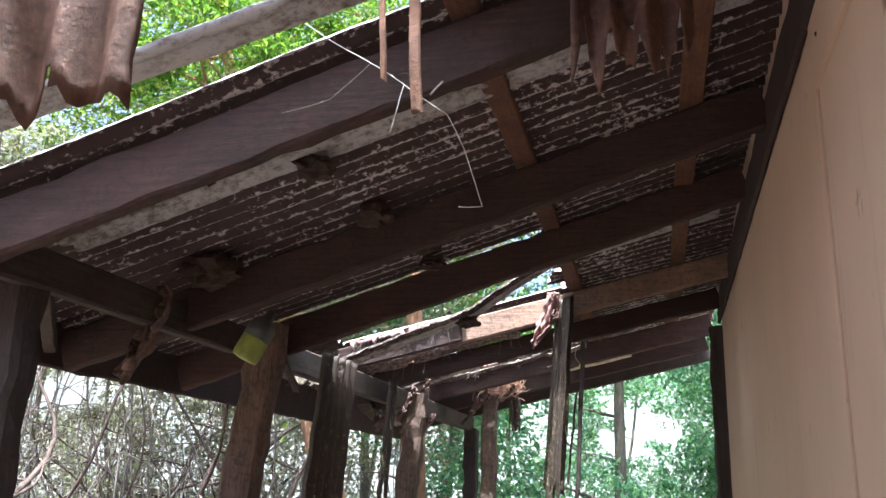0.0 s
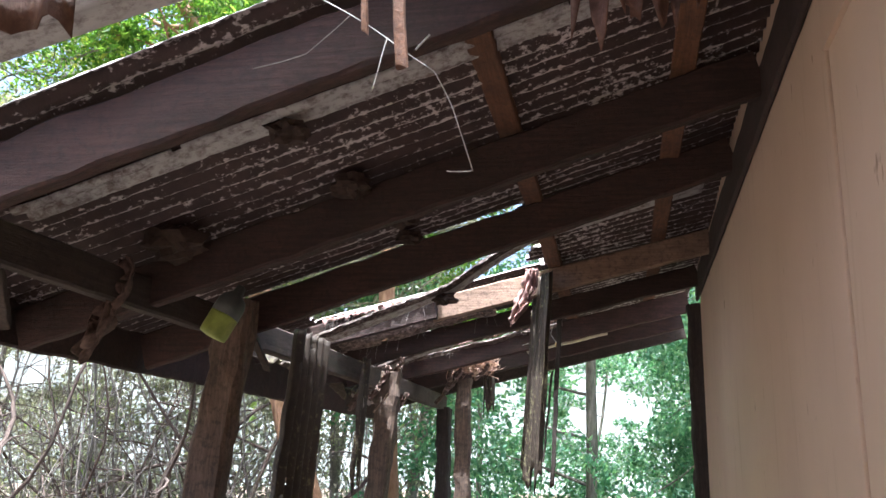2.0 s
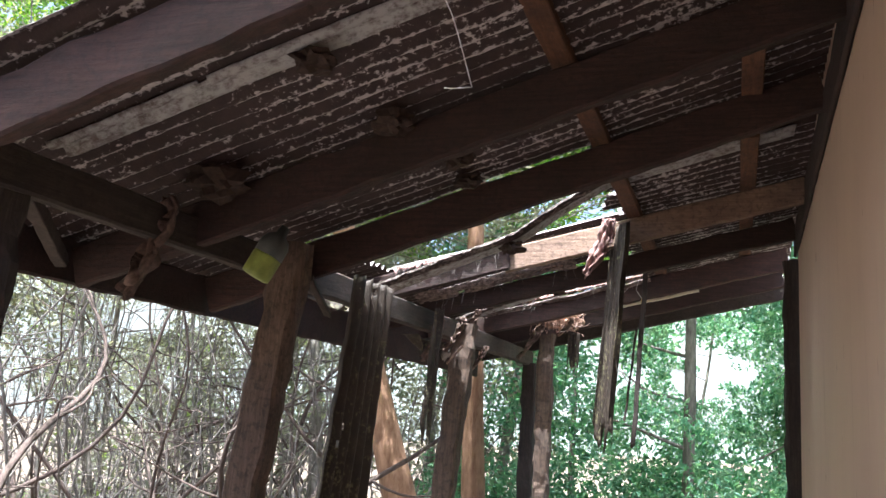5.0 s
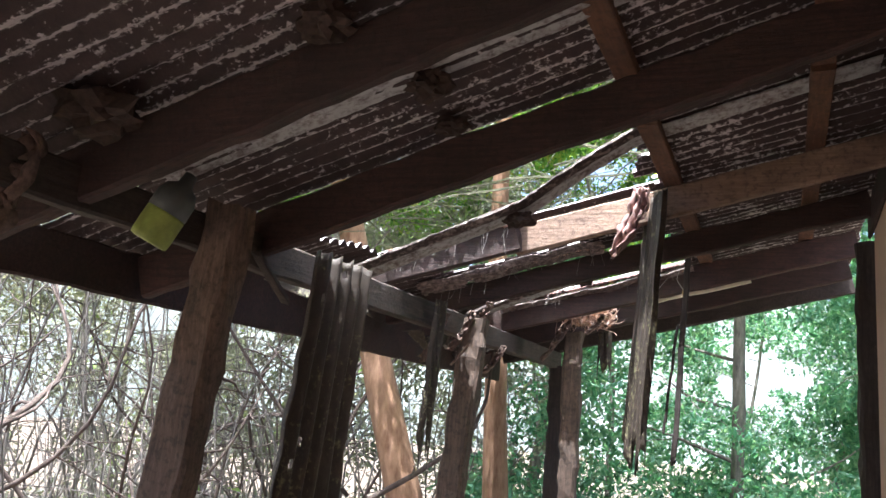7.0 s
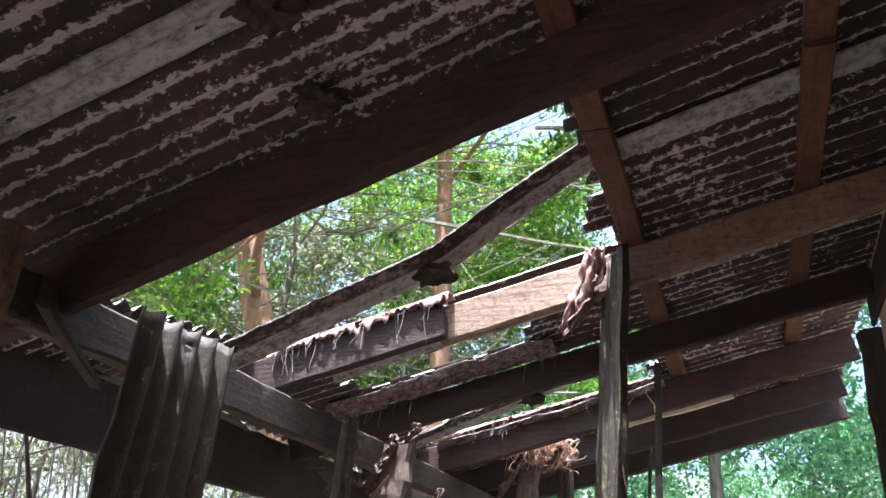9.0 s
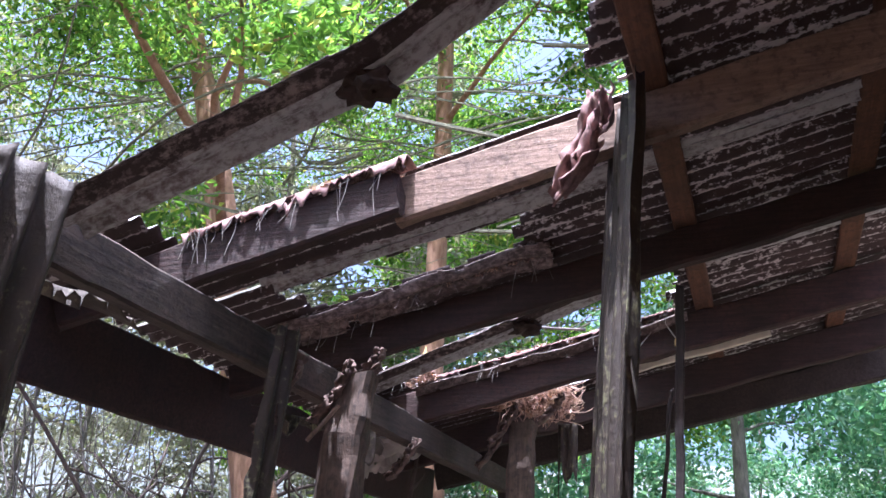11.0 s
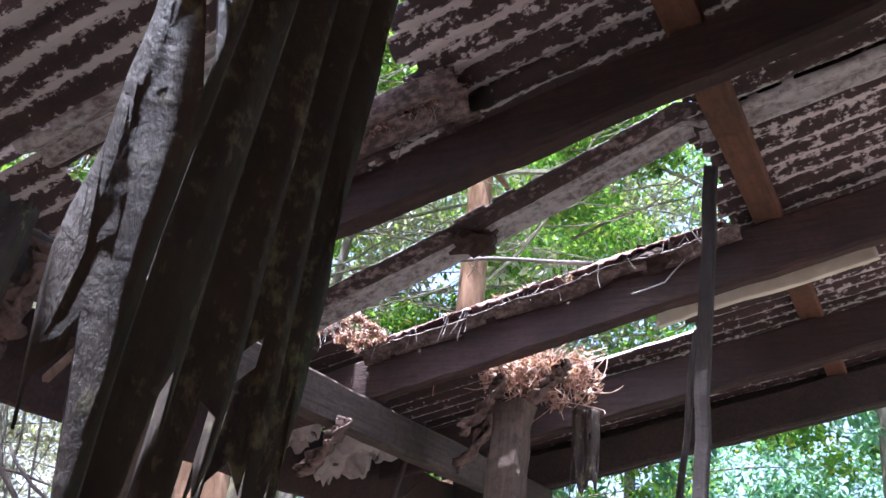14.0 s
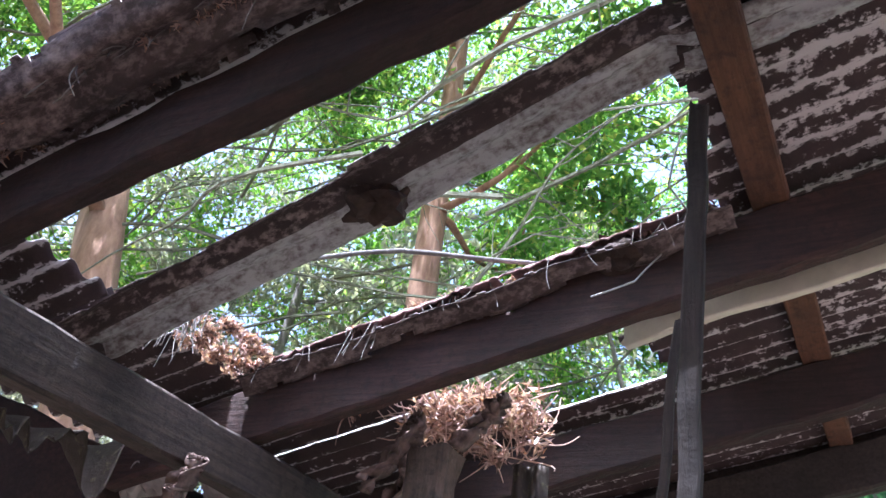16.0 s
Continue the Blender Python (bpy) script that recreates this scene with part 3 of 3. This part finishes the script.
thicket("undergrowth", 22000, lambda r: (r.uniform(-13, -7), r.uniform(-4, 9), r.uniform(1.0, 7.0)), 5, 0.09, M_LEAF_MIST, 5, "leafy undergrowth in the wood, mist painted into its grey-green")

thicket("canopy_leaves", 17000, lambda r: (r.uniform(-3.0, 1.8), r.uniform(-1.0, 2.6), r.uniform(5.0, 7.5)), 5, 0.07, M_LEAF, 18, "dense dark green leaf canopy over the near roof hole")

# crooked brown branches close to the eave
pieces = []
for i in range(46):
    x, y = rt.uniform(-4.6, -2.0), rt.uniform(4.0, 11.0)
    z = rt.uniform(-0.1, 1.4)
    e = (x + rt.uniform(-1.6, 1.6), y + rt.uniform(-1.6, 1.6), z + rt.uniform(0.8, 2.6))
    r0 = rt.uniform(0.012, 0.03)
    c = curve_points((x, y, -0.1 if i % 3 else z), e, 14, 0.34, i * 2.7)
    pieces.append(log(c, [r0 * (1 - 0.7 * k / 14) for k in range(15)], 7, 0.12, i))
    for k in range(6):
        sp = c[3 + k * 2 - k // 3]
        q = sp + Vector((rt.uniform(-1, 1), rt.uniform(-1, 1), rt.uniform(-0.3, 0.5))) * rt.uniform(0.4, 1.1)
        pieces.append(log(curve_points(sp, q, 7, 0.3, i + k * 5.7), [r0 * 0.42 * (1 - 0.12 * n) for n in range(8)], 5, 0, i))
v, f = merged(pieces)
tagged(part("crooked_branches", v, f, M_BRANCH, smooth=True), "crooked dark brown branches and shrubs beside the eave", "branches", kind="stuff")

# grey bare stems beside the shed
pieces = []
for i in range(360):
    x, y = rt.uniform(-8.5, -2.3), rt.uniform(3.0, 13.0)
    h = rt.uniform(1.8, 4.2)
    e = (x + rt.uniform(-0.9, 0.9), y + rt.uniform(-0.9, 0.9), h)
    r0 = rt.uniform(0.005, 0.019)
    c = curve_points((x, y, -0.1), e, 9, 0.26, i * 1.3)
    pieces.append(log(c, [r0 * (1 - 0.75 * k / 9) for k in range(10)], 5, 0.1, i))
    for k in range(4):
        s = c[3 + k]
        q = s + Vector((rt.uniform(-1, 1), rt.uniform(-1, 1), rt.uniform(-0.2, 0.6))) * 0.8
        pieces.append(log(curve_points(s, q, 5, 0.2, i + k * 7.7), [r0 * 0.45 * (1 - 0.15 * n) for n in range(6)], 4, 0, i))
v, f = merged(pieces)
tagged(part("bare_stems", v, f, M_TWIG, smooth=True), "thicket of bare grey stems and twigs", "undergrowth", kind="stuff")


# wall of far forest, with the haze painted into its pale colour
pts = []
for j in range(97):
    a = 2 * math.pi * j / 96
    h = 11 + 3.5 * noise.noise(Vector((math.cos(a) * 4, math.sin(a) * 4, 0))) + 1.5 * noise.noise(Vector((math.cos(a) * 17, math.sin(a) * 17, 2)))
    pts += [(58 * math.cos(a), 5 + 58 * math.sin(a), -1), (58 * math.cos(a), 5 + 58 * math.sin(a), h)]
M_FAR = plain("haze_painted_far_foliage", (0.32, 0.36, 0.34), 1.0, 0.45, 0.5)
tagged(part("backdrop", pts, [(2 * j, 2 * j + 2, 2 * j + 3, 2 * j + 1) for j in range(96)], M_FAR), "far forest edge, haze painted into its pale grey-green", "backdrop", kind="structure")

# bare twigs and lianas that cross the canopy
pieces = []
for i in range(300):
    x, y, z = rt.uniform(-6.0, 1.5), rt.uniform(6.4, 11.5), rt.uniform(3.2, 7.5)
    L = rt.uniform(1.0, 3.0)
    a = rt.uniform(-0.6, 0.6) + (math.pi if rt.random() < 0.5 else 0)
    e = (x + math.cos(a) * L, y + math.sin(a) * L * 0.6, z + rt.uniform(-0.9, 1.4))
    r0 = rt.uniform(0.004, 0.016)
    cp = curve_points((x, y, z), e, 9, 0.26, i * 2.1)
    pieces.append(log(cp, [r0 * (1 - 0.7 * k / 9) for k in range(10)], 4, 0.0, i))
    for k in range(5):
        sp = cp[2 + k]
        q = sp + Vector((rt.uniform(-1, 1), rt.uniform(-0.6, 0.6), rt.uniform(-0.4, 0.6))) * 0.7
        pieces.append(log(curve_points(sp, q, 4, 0.15, i + k * 3.3), [r0 * 0.4 * (1 - 0.2 * n) for n in range(5)], 4, 0, i))
v, f = merged(pieces)
tagged(part("canopy_twigs", v, f, M_LIANA), "tangle of thin bare twigs in the canopy", "twigs", kind="stuff")


# ---- hanging iron and timber ----
def hanging_sheet(name, top_mid, along, width, z0, drop, pitch, amp, mat, label, seed, shift=(0, 0), flare=0.0, rag=0.12, top_rag=0.02, category="sheet metal"):
    """A torn piece of corrugated iron that hangs down, its ribs upright."""
    a = Vector((along[0], along[1], 0)).normalized()
    nrm = Vector((-a.y, a.x, 0))
    nu, nv = max(8, int(width / pitch * 8)), max(14, int(drop / 0.03))
    v, f = [], []
    for i in range(nv + 1):
        t = i / nv
        for j in range(nu + 1):
            s = j / nu - 0.5
            ww = width * (1 + flare * t)
            cut = rag * (0.5 + noise.noise(Vector((s * 9, seed, 0))) + 0.5 * noise.noise(Vector((s * 30, seed, 3))))
            z = z0 - t * (drop - cut) + top_rag * noise.noise(Vector((s * 14, seed, 7)))
            edge = noise.noise(Vector((t * 14, seed, 2 + (s > 0)))) * 0.012 * (abs(s) > 0.4)
            p = Vector((top_mid[0], top_mid[1], 0)) + a * (s * ww + edge) + nrm * (amp * math.cos(2 * math.pi * s * width / pitch + 0.6) + 0.007 * noise.noise(Vector((s * 3, t * 4, seed))))
            p += Vector((shift[0], shift[1], 0)) * t
            v.append((p.x, p.y, z))
    w = nu + 1
    for i in range(nv):
        for j in range(nu):
            if noise.noise(Vector((i * 0.31, j * 0.5, seed + 2.0))) < 0.66 - 0.35 * (i / nv) ** 6:
                f.append((i * w + j, i * w + j + 1, i * w + w + j + 1, i * w + w + j))
    used = sorted({k for q in f for k in q})
    re = {k: n for n, k in enumerate(used)}
    ob = part(name, [v[k] for k in used], [tuple(re[k] for k in q) for q in f], mat, smooth=True)
    add_thickness(ob, 0.002)
    return tagged(ob, label, category)


hanging_sheet("hanging_iron_sheet", (-0.50, 4.735), (0.06, 1), 0.34, 2.36, 1.5, 0.068, 0.02, M_HANG, "narrow dark corrugated iron sheet hanging from the plate", 1, shift=(-0.06, -0.10), flare=0.25)
hanging_sheet("hanging_iron_strip", (0.46, 5.59), (0.37, -0.93), 0.32, 2.80, 1.15, 0.066, 0.015, M_HANG, "torn brown corrugated iron strip hanging from a rafter", 2, shift=(-0.06, -0.02), flare=0.1, rag=0.25)
hanging_sheet("hanging_rusty_scrap", (0.90, 2.58), (1, 0.05), 0.24, 2.90, 0.34, 0.07, 0.014, M_RUST, "orange rusted corrugated scrap hanging with a torn edge", 3, rag=0.12)
hanging_sheet("hanging_rusty_sheet", (0.17, 1.77), (1, 0.1), 0.40, 2.70, 0.52, 0.076, 0.013, M_RUST, "brown rusted iron sheet hanging below a rafter", 4, rag=0.035)
hanging_sheet("hanging_dark_tatter", (-0.60, 5.93), (0.3, 1), 0.10, 2.40, 0.85, 0.05, 0.01, M_HANG, "dark tattered iron strip hanging from the wall plate", 5, shift=(-0.03, -0.03), rag=0.3)
hanging_sheet("hanging_dark_tatter", (-0.68, 5.05), (0.3, 1), 0.03, 2.22, 0.42, 0.03, 0.004, M_HANG, "thin dark strip dangling below the eave", 6, rag=0.2)
hanging_sheet("hanging_dark_tatter", (-0.15, 7.72), (1, 0.2), 0.09, 2.48, 0.36, 0.05, 0.01, M_HANG, "short dark torn strip hanging below the nest", 7, rag=0.2)
hanging_sheet("torn_eave_sheet", (-0.98, 6.75), (0.2, 1), 0.62, 2.30, 0.10, 0.076, 0.014, M_HANG, "crumpled pale iron scrap caught under the eave", 8, rag=0.12, shift=(0.12, 0.0))
hanging_sheet("torn_eave_sheet", (-0.95, 5.2), (0.1, 1), 0.5, 2.33, 0.10, 0.076, 0.014, M_HANG, "crumpled pale iron scrap caught under the eave", 9, rag=0.08, shift=(0.2, 0.0))


def slat(name, p0, p1, w, h, mat, label, seed, category="timber strip"):
    v, f = beam(p0, p1, w, h, wear=0.006, chamfer=0.003, seed=seed, rot_end=0.05, seg=24)
    return tagged(part(name, v, f, mat), label, category)


slat("hanging_batten", (0.455, 6.93, 2.82), (0.40, 6.90, 1.70), 0.03, 0.022, M_BLACK, "thin dark rotten batten hanging from a rafter", 71)
slat("hanging_batten", (0.40, 6.99, 2.45), (0.335, 6.98, 1.86), 0.015, 0.012, M_BLACK, "thin dark splinter hanging beside a batten", 72)
slat("hanging_splinter", (0.36, 2.62, 2.86), (0.375, 2.61, 2.63), 0.014, 0.01, M_PURLIN, "orange-brown splinter hanging under the roof", 73)
slat("hanging_splinter", (0.43, 2.62, 2.88), (0.455, 2.61, 2.54), 0.024, 0.012, M_PURLIN, "brown splintered lath hanging under the roof", 74)
slat("hanging_splinter", (-0.60, 6.10, 2.10), (-0.52, 6.14, 2.22), 0.02, 0.012, M_RAFTER_PALE, "pale broken splinter caught on a post", 75)
slat("hanging_splinter", (-0.66, 4.62, 2.20), (-0.64, 4.40, 2.32), 0.03, 0.02, M_PLATE, "split timber lath nailed along the plate", 76)
slat("cream_batten", (0.18, 7.405, 2.645), (0.76, 7.405, 2.785), 0.022, 0.05, M_TUBE, "cream painted batten fixed beside a rafter", 77)
slat("cross_brace", (-0.74, 3.02, 2.30), (-1.18, 3.62, 2.24), 0.04, 0.05, M_PLATE, "grey-brown brace between plate and eave board", 78)


# ---- rags ----
def rag(name, p0, drop, width, label, seed, mat):
    nu, nv = 14, 26
    v, f = [], []
    for i in range(nv + 1):
        t = i / nv
        ww = width * (0.45 + 0.75 * math.sin(math.pi * min(1, t * 0.85 + 0.12)))
        for j in range(nu + 1):
            s = j / nu - 0.5
            q = Vector((s * 5, t * 5, seed))
            v.append((p0[0] - 0.10 * t * t + s * ww + 0.02 * noise.noise(q * 1.7), p0[1] - 0.03 * t + 0.05 * noise.noise(q) + 0.02 * math.sin(s * 22), p0[2] - drop * t * (1 - 0.3 * abs(s) + 0.3 * noise.noise(Vector((s * 14, 0, seed))))))
    w = nu + 1
    for i in range(nv):
        for j in range(nu):
            if noise.noise(Vector((i * 0.4, j * 0.6, seed))) < 0.5:
                f.append((i * w + j, i * w + j + 1, i * w + w + j + 1, i * w + w + j))
    ob = part(name, v, f, mat, smooth=True)
    add_thickness(ob, 0.004)
    return tagged(ob, label, "rag")


rag("hanging_felt", (0.40, 5.57, 2.84), 0.32, 0.075, "torn pinkish felt scrap draped over a rafter", 1, M_CLOTH)
rag("hanging_rag", (-0.68, 3.52, 2.42), 0.34, 0.06, "brown ragged cloth knotted round the wall plate", 2, M_SHRED)
rag("hanging_rag", (-0.72, 2.93, 2.55), 0.16, 0.16, "brown ragged cloth caught on top of a post", 3, M_CLOTH)


# ---- nests and knots under the sheets ----
def lump(name, at, r, label, seed, mat=None):
    bm = bmesh.new()
    bmesh.ops.create_icosphere(bm, subdivisions=3, radius=r)
    for q in bm.verts:
        d = q.co.normalized()
        q.co *= 1 + 0.55 * noise.noise(d * 2.1 + Vector((seed, 0, 0))) + 0.28 * noise.noise(d * 7 + Vector((0, seed, 0)))
        q.co.z *= 0.75
        q.co.x *= 1.25
    me = bpy.data.meshes.new(name)
    bm.to_mesh(me)
    bm.free()
    me.materials.append(mat or M_NEST)
    ob = new(name, me)
    ob.location = at
    return tagged(ob, label, "nest", "nests under the roof")


for k, (x, y, r) in enumerate(((0.0, 3.15, 0.045), (0.02, 3.62, 0.05), (0.08, 4.06, 0.05), (0.03, 4.36, 0.04), (0.03, 5.07, 0.045), (-0.12, 6.83, 0.052), (0.20, 7.28, 0.05), (-0.55, 3.58, 0.08))):
    lump("mud_nest", (x, y, {5.07: 2.585, 6.83: 2.675}.get(y, sheet_z(x, y) - 0.055)), r, "dark crumbling mud and leaf nest under the sheet", k + 1)


# ---- container ----
def jug(at):
    base = holder("plastic_container", at, "dirty dark container with a yellow-green lower half", "container")
    tilt = Matrix.Rotation(radians(24), 3, "Y") @ Matrix.Rotation(radians(-10), 3, "X")

    def shell(profile, close):
        rings = []
        for z, w in profile:
            ring = []
            for j in range(20):
                a = 2 * math.pi * j / 20
                c, s = math.cos(a), math.sin(a)
                k = 1 / (abs(c) ** 4 + abs(s) ** 4) ** 0.25
                p = tilt @ Vector((c * k * w * 0.82, s * k * w * 0.82, z * 0.9))
                ring.append((p.x + at[0], p.y + at[1], p.z + at[2]))
            rings.append(np.array(ring))
        return loft(None, rings)

    v, f = shell([(0.0, 0.040), (0.004, 0.049), (0.02, 0.051), (0.084, 0.051), (0.09, 0.050)], True)
    part("lower_half", v, f, M_JUG_GREEN, base, "yellow-green plastic lower half", smooth=True)
    v, f = shell([(0.0905, 0.052), (0.14, 0.051), (0.165, 0.040), (0.178, 0.020), (0.21, 0.016), (0.213, 0.012)], True)
    part("upper_half", v, f, M_JUG_DARK, base, "dark dirty upper half", smooth=True)
    v, f = log([(at[0] + 0.05, at[1], at[2] + 0.20), (at[0] + 0.03, at[1] + 0.0, at[2] + 0.26)], [0.002, 0.002], 6, 0)
    part("wire_hanger", v, f, M_WIRE, base)


jug((-0.45, 3.69, 2.195))


# ---- vines, wires and fibres ----
def strand(name, pts, r, mat, label, category="vine"):
    out = []
    for a, b in zip(pts[:-1], pts[1:]):
        out += curve_points(a, b, 6, 0.05, a[0] * 7 + b[2])[:-1]
    out.append(Vector(pts[-1]))
    v, f = log(out, [r] * len(out), 6, 0.0)
    return tagged(part(name, v, f, mat, smooth=True), label, category)


strand("dry_vine", [(0.13, 2.66, 2.85), (0.41, 2.65, 2.64), (0.51, 2.65, 2.56), (0.555, 2.65, 2.46), (0.59, 2.65, 2.35), (0.54, 2.65, 2.352)], 0.0012, M_WIRE, "pale dry vine dangling from the roof hole")
strand("dry_vine", [(0.41, 2.65, 2.64), (0.40, 2.64, 2.58), (0.385, 2.64, 2.52)], 0.0012, M_WIRE, "pale dry vine dangling from the roof hole")
strand("dry_vine", [(0.47, 2.65, 2.61), (0.50, 2.64, 2.635)], 0.002, M_WIRE, "short pale forked twig on a vine")
strand("dry_vine", [(0.12, 2.66, 2.60), (0.24, 2.65, 2.62), (0.33, 2.65, 2.70)], 0.001, M_TWIG, "thin dry vine sagging under a rafter")
strand("dry_vine", [(0.42, 6.95, 2.80), (0.39, 6.97, 2.70), (0.43, 7.0, 2.64)], 0.002, M_WIRE, "thin curled root with a pod")
strand("dry_vine", [(0.30, 7.27, 2.76), (0.25, 7.25, 2.69), (0.16, 7.24, 2.66)], 0.002, M_WIRE, "thin pale root curling off a rafter")
strand("fallen_branch", [(-0.60, 7.02, 2.72), (-0.25, 7.12, 2.77), (0.02, 7.30, 2.80)], 0.006, M_TWIG, "pale twig lying across the roof hole", "branch")
v, f = log([(0.43, 7.0, 2.65), (0.43, 7.0, 2.642), (0.43, 7.0, 2.62), (0.43, 7.0, 2.608)], [0.003, 0.011, 0.012, 0.004], 10, 0.05)
tagged(part("seed_pod", v, f, M_SEED, smooth=True), "small yellow-brown seed pod hanging on a root", "seed pod")


def litter(y0, y1, x0, x1, n, seed, lift=0.0, size=0.032, label="dead leaves and bark lying along a rafter"):
    r = np.random.default_rng(seed)
    cen = [(x, y, under(x, y0) + RAFTER_H * C_SL + 0.005 + lift) for x, y in zip(r.uniform(x0, x1, 60), r.uniform(y0, y1, 60))]
    v, f = leaf_cloud(cen, np.full(60, 0.020), n * 2, size * 0.8, seed, 0.4, 0.13)
    tagged(part("leaf_litter", v, f, M_DEAD), label, "leaf litter", kind="stuff")
    # fibres that droop off the edge
    pcs = []
    for k in range(34):
        x = r.uniform(x0, x1)
        z = under(x, y0) + RAFTER_H * C_SL + lift
        L = r.uniform(0.02, 0.15) * r.random()+0.015
        y = y0 - r.uniform(0.0, 0.02)
        pcs.append(log(curve_points((x, y, z), (x + r.uniform(-0.04, 0.04), y - r.uniform(0, 0.02), z - L), 5, 0.25, k), [0.0014, 0.0013, 0.0012, 0.0011, 0.001, 0.0008], 4, 0))
    v, f = merged(pcs)
    tagged(part("dangling_fibres", v, f, M_TWIG), "thin dry fibres dangling off a rafter", "leaf litter", kind="stuff")


litter(5.57, 5.66, -0.75, -0.12, 900, 11)
litter(6.36, 6.44, -0.80, 0.08, 700, 12, 0.012)
litter(7.24, 7.32, -0.72, 0.42, 900, 13, 0.01)
litter(6.98, 7.30, -0.76, -0.62, 700, 15, 0.0, label="dead leaves heaped in the corner of plate and rafter")


def nest_heap():
    base = (-0.29, 7.62)
    r = np.random.default_rng(21)
    cen = [(base[0] + r.normal() * 0.11, base[1] + r.normal() * 0.06, under(base[0], 7.6) + 0.07 + r.normal() * 0.04) for _ in range(40)]
    v, f = leaf_cloud(cen, np.full(40, 0.05), 2600, 0.034, 21, 0.8, 0.12)
    tagged(part("leaf_nest", v, f, M_DEAD), "heap of pale dead leaf shreds caught in the roof hole", "leaf heap", kind="stuff")
    pcs = []
    for k in range(240):
        p = Vector(cen[k % 40])
        q = p + Vector((r.normal() * 0.06, r.normal() * 0.05, r.normal() * 0.045 - 0.015))
        pcs.append(log(curve_points(p, q, 5, 0.5, k * 1.3), [0.0022, 0.002, 0.002, 0.0018, 0.0015, 0.001], 4, 0))
    v, f = merged(pcs)
    tagged(part("nest_fibres", v, f, M_FIBRE), "orange-brown tangled fibres of a nest", "nest fibres", kind="stuff")


nest_heap()


def torn_edge(y, x0, x1, deep, seed):
    """Rotten torn felt that lies on a rafter's top and hangs over its near face with a jagged edge."""
    r = random.Random(seed)
    nx = int((x1 - x0) / 0.008)
    v, f = [], []
    for i in range(nx + 1):
        x = x0 + (x1 - x0) * i / nx
        z = under(x, y) + RAFTER_H * C_SL + 0.012
        d = max(0.004, deep * (0.45 + 0.9 * noise.noise(Vector((x * 6, seed, 0))) + 1.1 * noise.noise(Vector((x * 48, seed, 2)))) + r.uniform(0, 0.006))
        curl = 0.005 * noise.noise(Vector((x * 24, seed, 5)))
        up = 0.003 * noise.noise(Vector((x * 37, seed, 9))) + 0.006 * noise.noise(Vector((x * 5, seed, 9)))
        for dy, dz in ((0.07, up), (0.035, 0.008 + up * 1.4), (0.0, 0.004 + up), (-0.012 + curl, -d * 0.5), (-0.014 + curl * 2, -d)):
            v.append((x, y - RAFTER_W / 2 - 0.006 + dy, z + dz))
    for i in range(nx):
        for j in range(4):
            if noise.noise(Vector((i * 0.11, j * 0.9, seed + 4.0))) < 0.45:
                k = i * 5 + j
                f.append((k, k + 1, k + 6, k + 5))
    ob = add_thickness(part("torn_felt", v, f, M_CLOTH, smooth=True), 0.003)
    tagged(ob, "pinkish torn rotten felt lying over a rafter", "torn felt")


torn_edge(5.60, -0.76, -0.10, 0.05, 1)
torn_edge(7.27, -0.74, 0.40, 0.012, 3)
for k, (x, y, z, drop, width) in enumerate(((-0.57, 6.28, 2.40, 0.22, 0.028), (-0.50, 6.36, 2.46, 0.16, 0.022), (-0.63, 6.05, 2.36, 0.26, 0.022), (-0.33, 7.44, 2.52, 0.20, 0.026), (-0.12, 7.46, 2.56, 0.14, 0.022), (-0.44, 7.62, 2.48, 0.24, 0.026), (-0.66, 7.10, 2.30, 0.18, 0.03))):
    rag("hanging_rag", (x, y, z), drop, width, "thin brown shred hanging from the rotten roof timber", 20 + k, M_SHRED)


def crumpled(at, size, seed):
    """A crumpled scrap of pale sheeting caught on the fascia."""
    v, f = [], []
    n = 30
    for i in range(n + 1):
        for j in range(n + 1):
            a, b = i / n - 0.5, j / n - 0.5
            q = Vector((a * 4, b * 4, seed))
            w = noise.noise(q) * 0.35 + noise.noise(q * 2.7) * 0.2
            v.append((at[0] + size * (a + 0.3 * noise.noise(q + Vector((5, 0, 0)))), at[1] + size * 1.5 * (b + 0.2 * noise.noise(q + Vector((0, 7, 0)))), at[2] + size * (0.55 * a + w)))
    for i in range(n):
        for j in range(n):
            if noise.noise(Vector((i * 0.22, j * 0.22, seed))) < 0.4:
                k = i * (n + 1) + j
                f.append((k, k + 1, k + n + 2, k + n + 1))
    tagged(add_thickness(part("crumpled_sheeting", v, f, M_SCRAP, smooth=True), 0.002), "crumpled pale grey sheeting scrap caught on the fascia", "scrap")


for k, (x, y, z, q) in enumerate(((-1.04, 7.66, 2.33, 0.20), (-1.10, 7.40, 2.34, 0.12))):
    crumpled((x, y, z), q, 3.3 + k * 2)


def nail(at, r=0.006):
    v, f = log([at, (at[0] - 0.003, at[1], at[2])], [r, r * 0.7], 8, 0.0)
    tagged(part("nail", v, f, M_NEST), "dark rusty nail head in the beige wall", "nail", "wall nails")


for y, z in ((2.62, 2.78), (2.86, 2.79)):
    nail((wall_x(y) - 0.0075, y, z))
v, f = leaf_cloud([(-0.60, 6.98, 2.62)], [0.001], 1, 0.10, 3)
tagged(part("orange_leaf", v, f, M_SEED), "single orange dead leaf on the wall plate", "leaf")
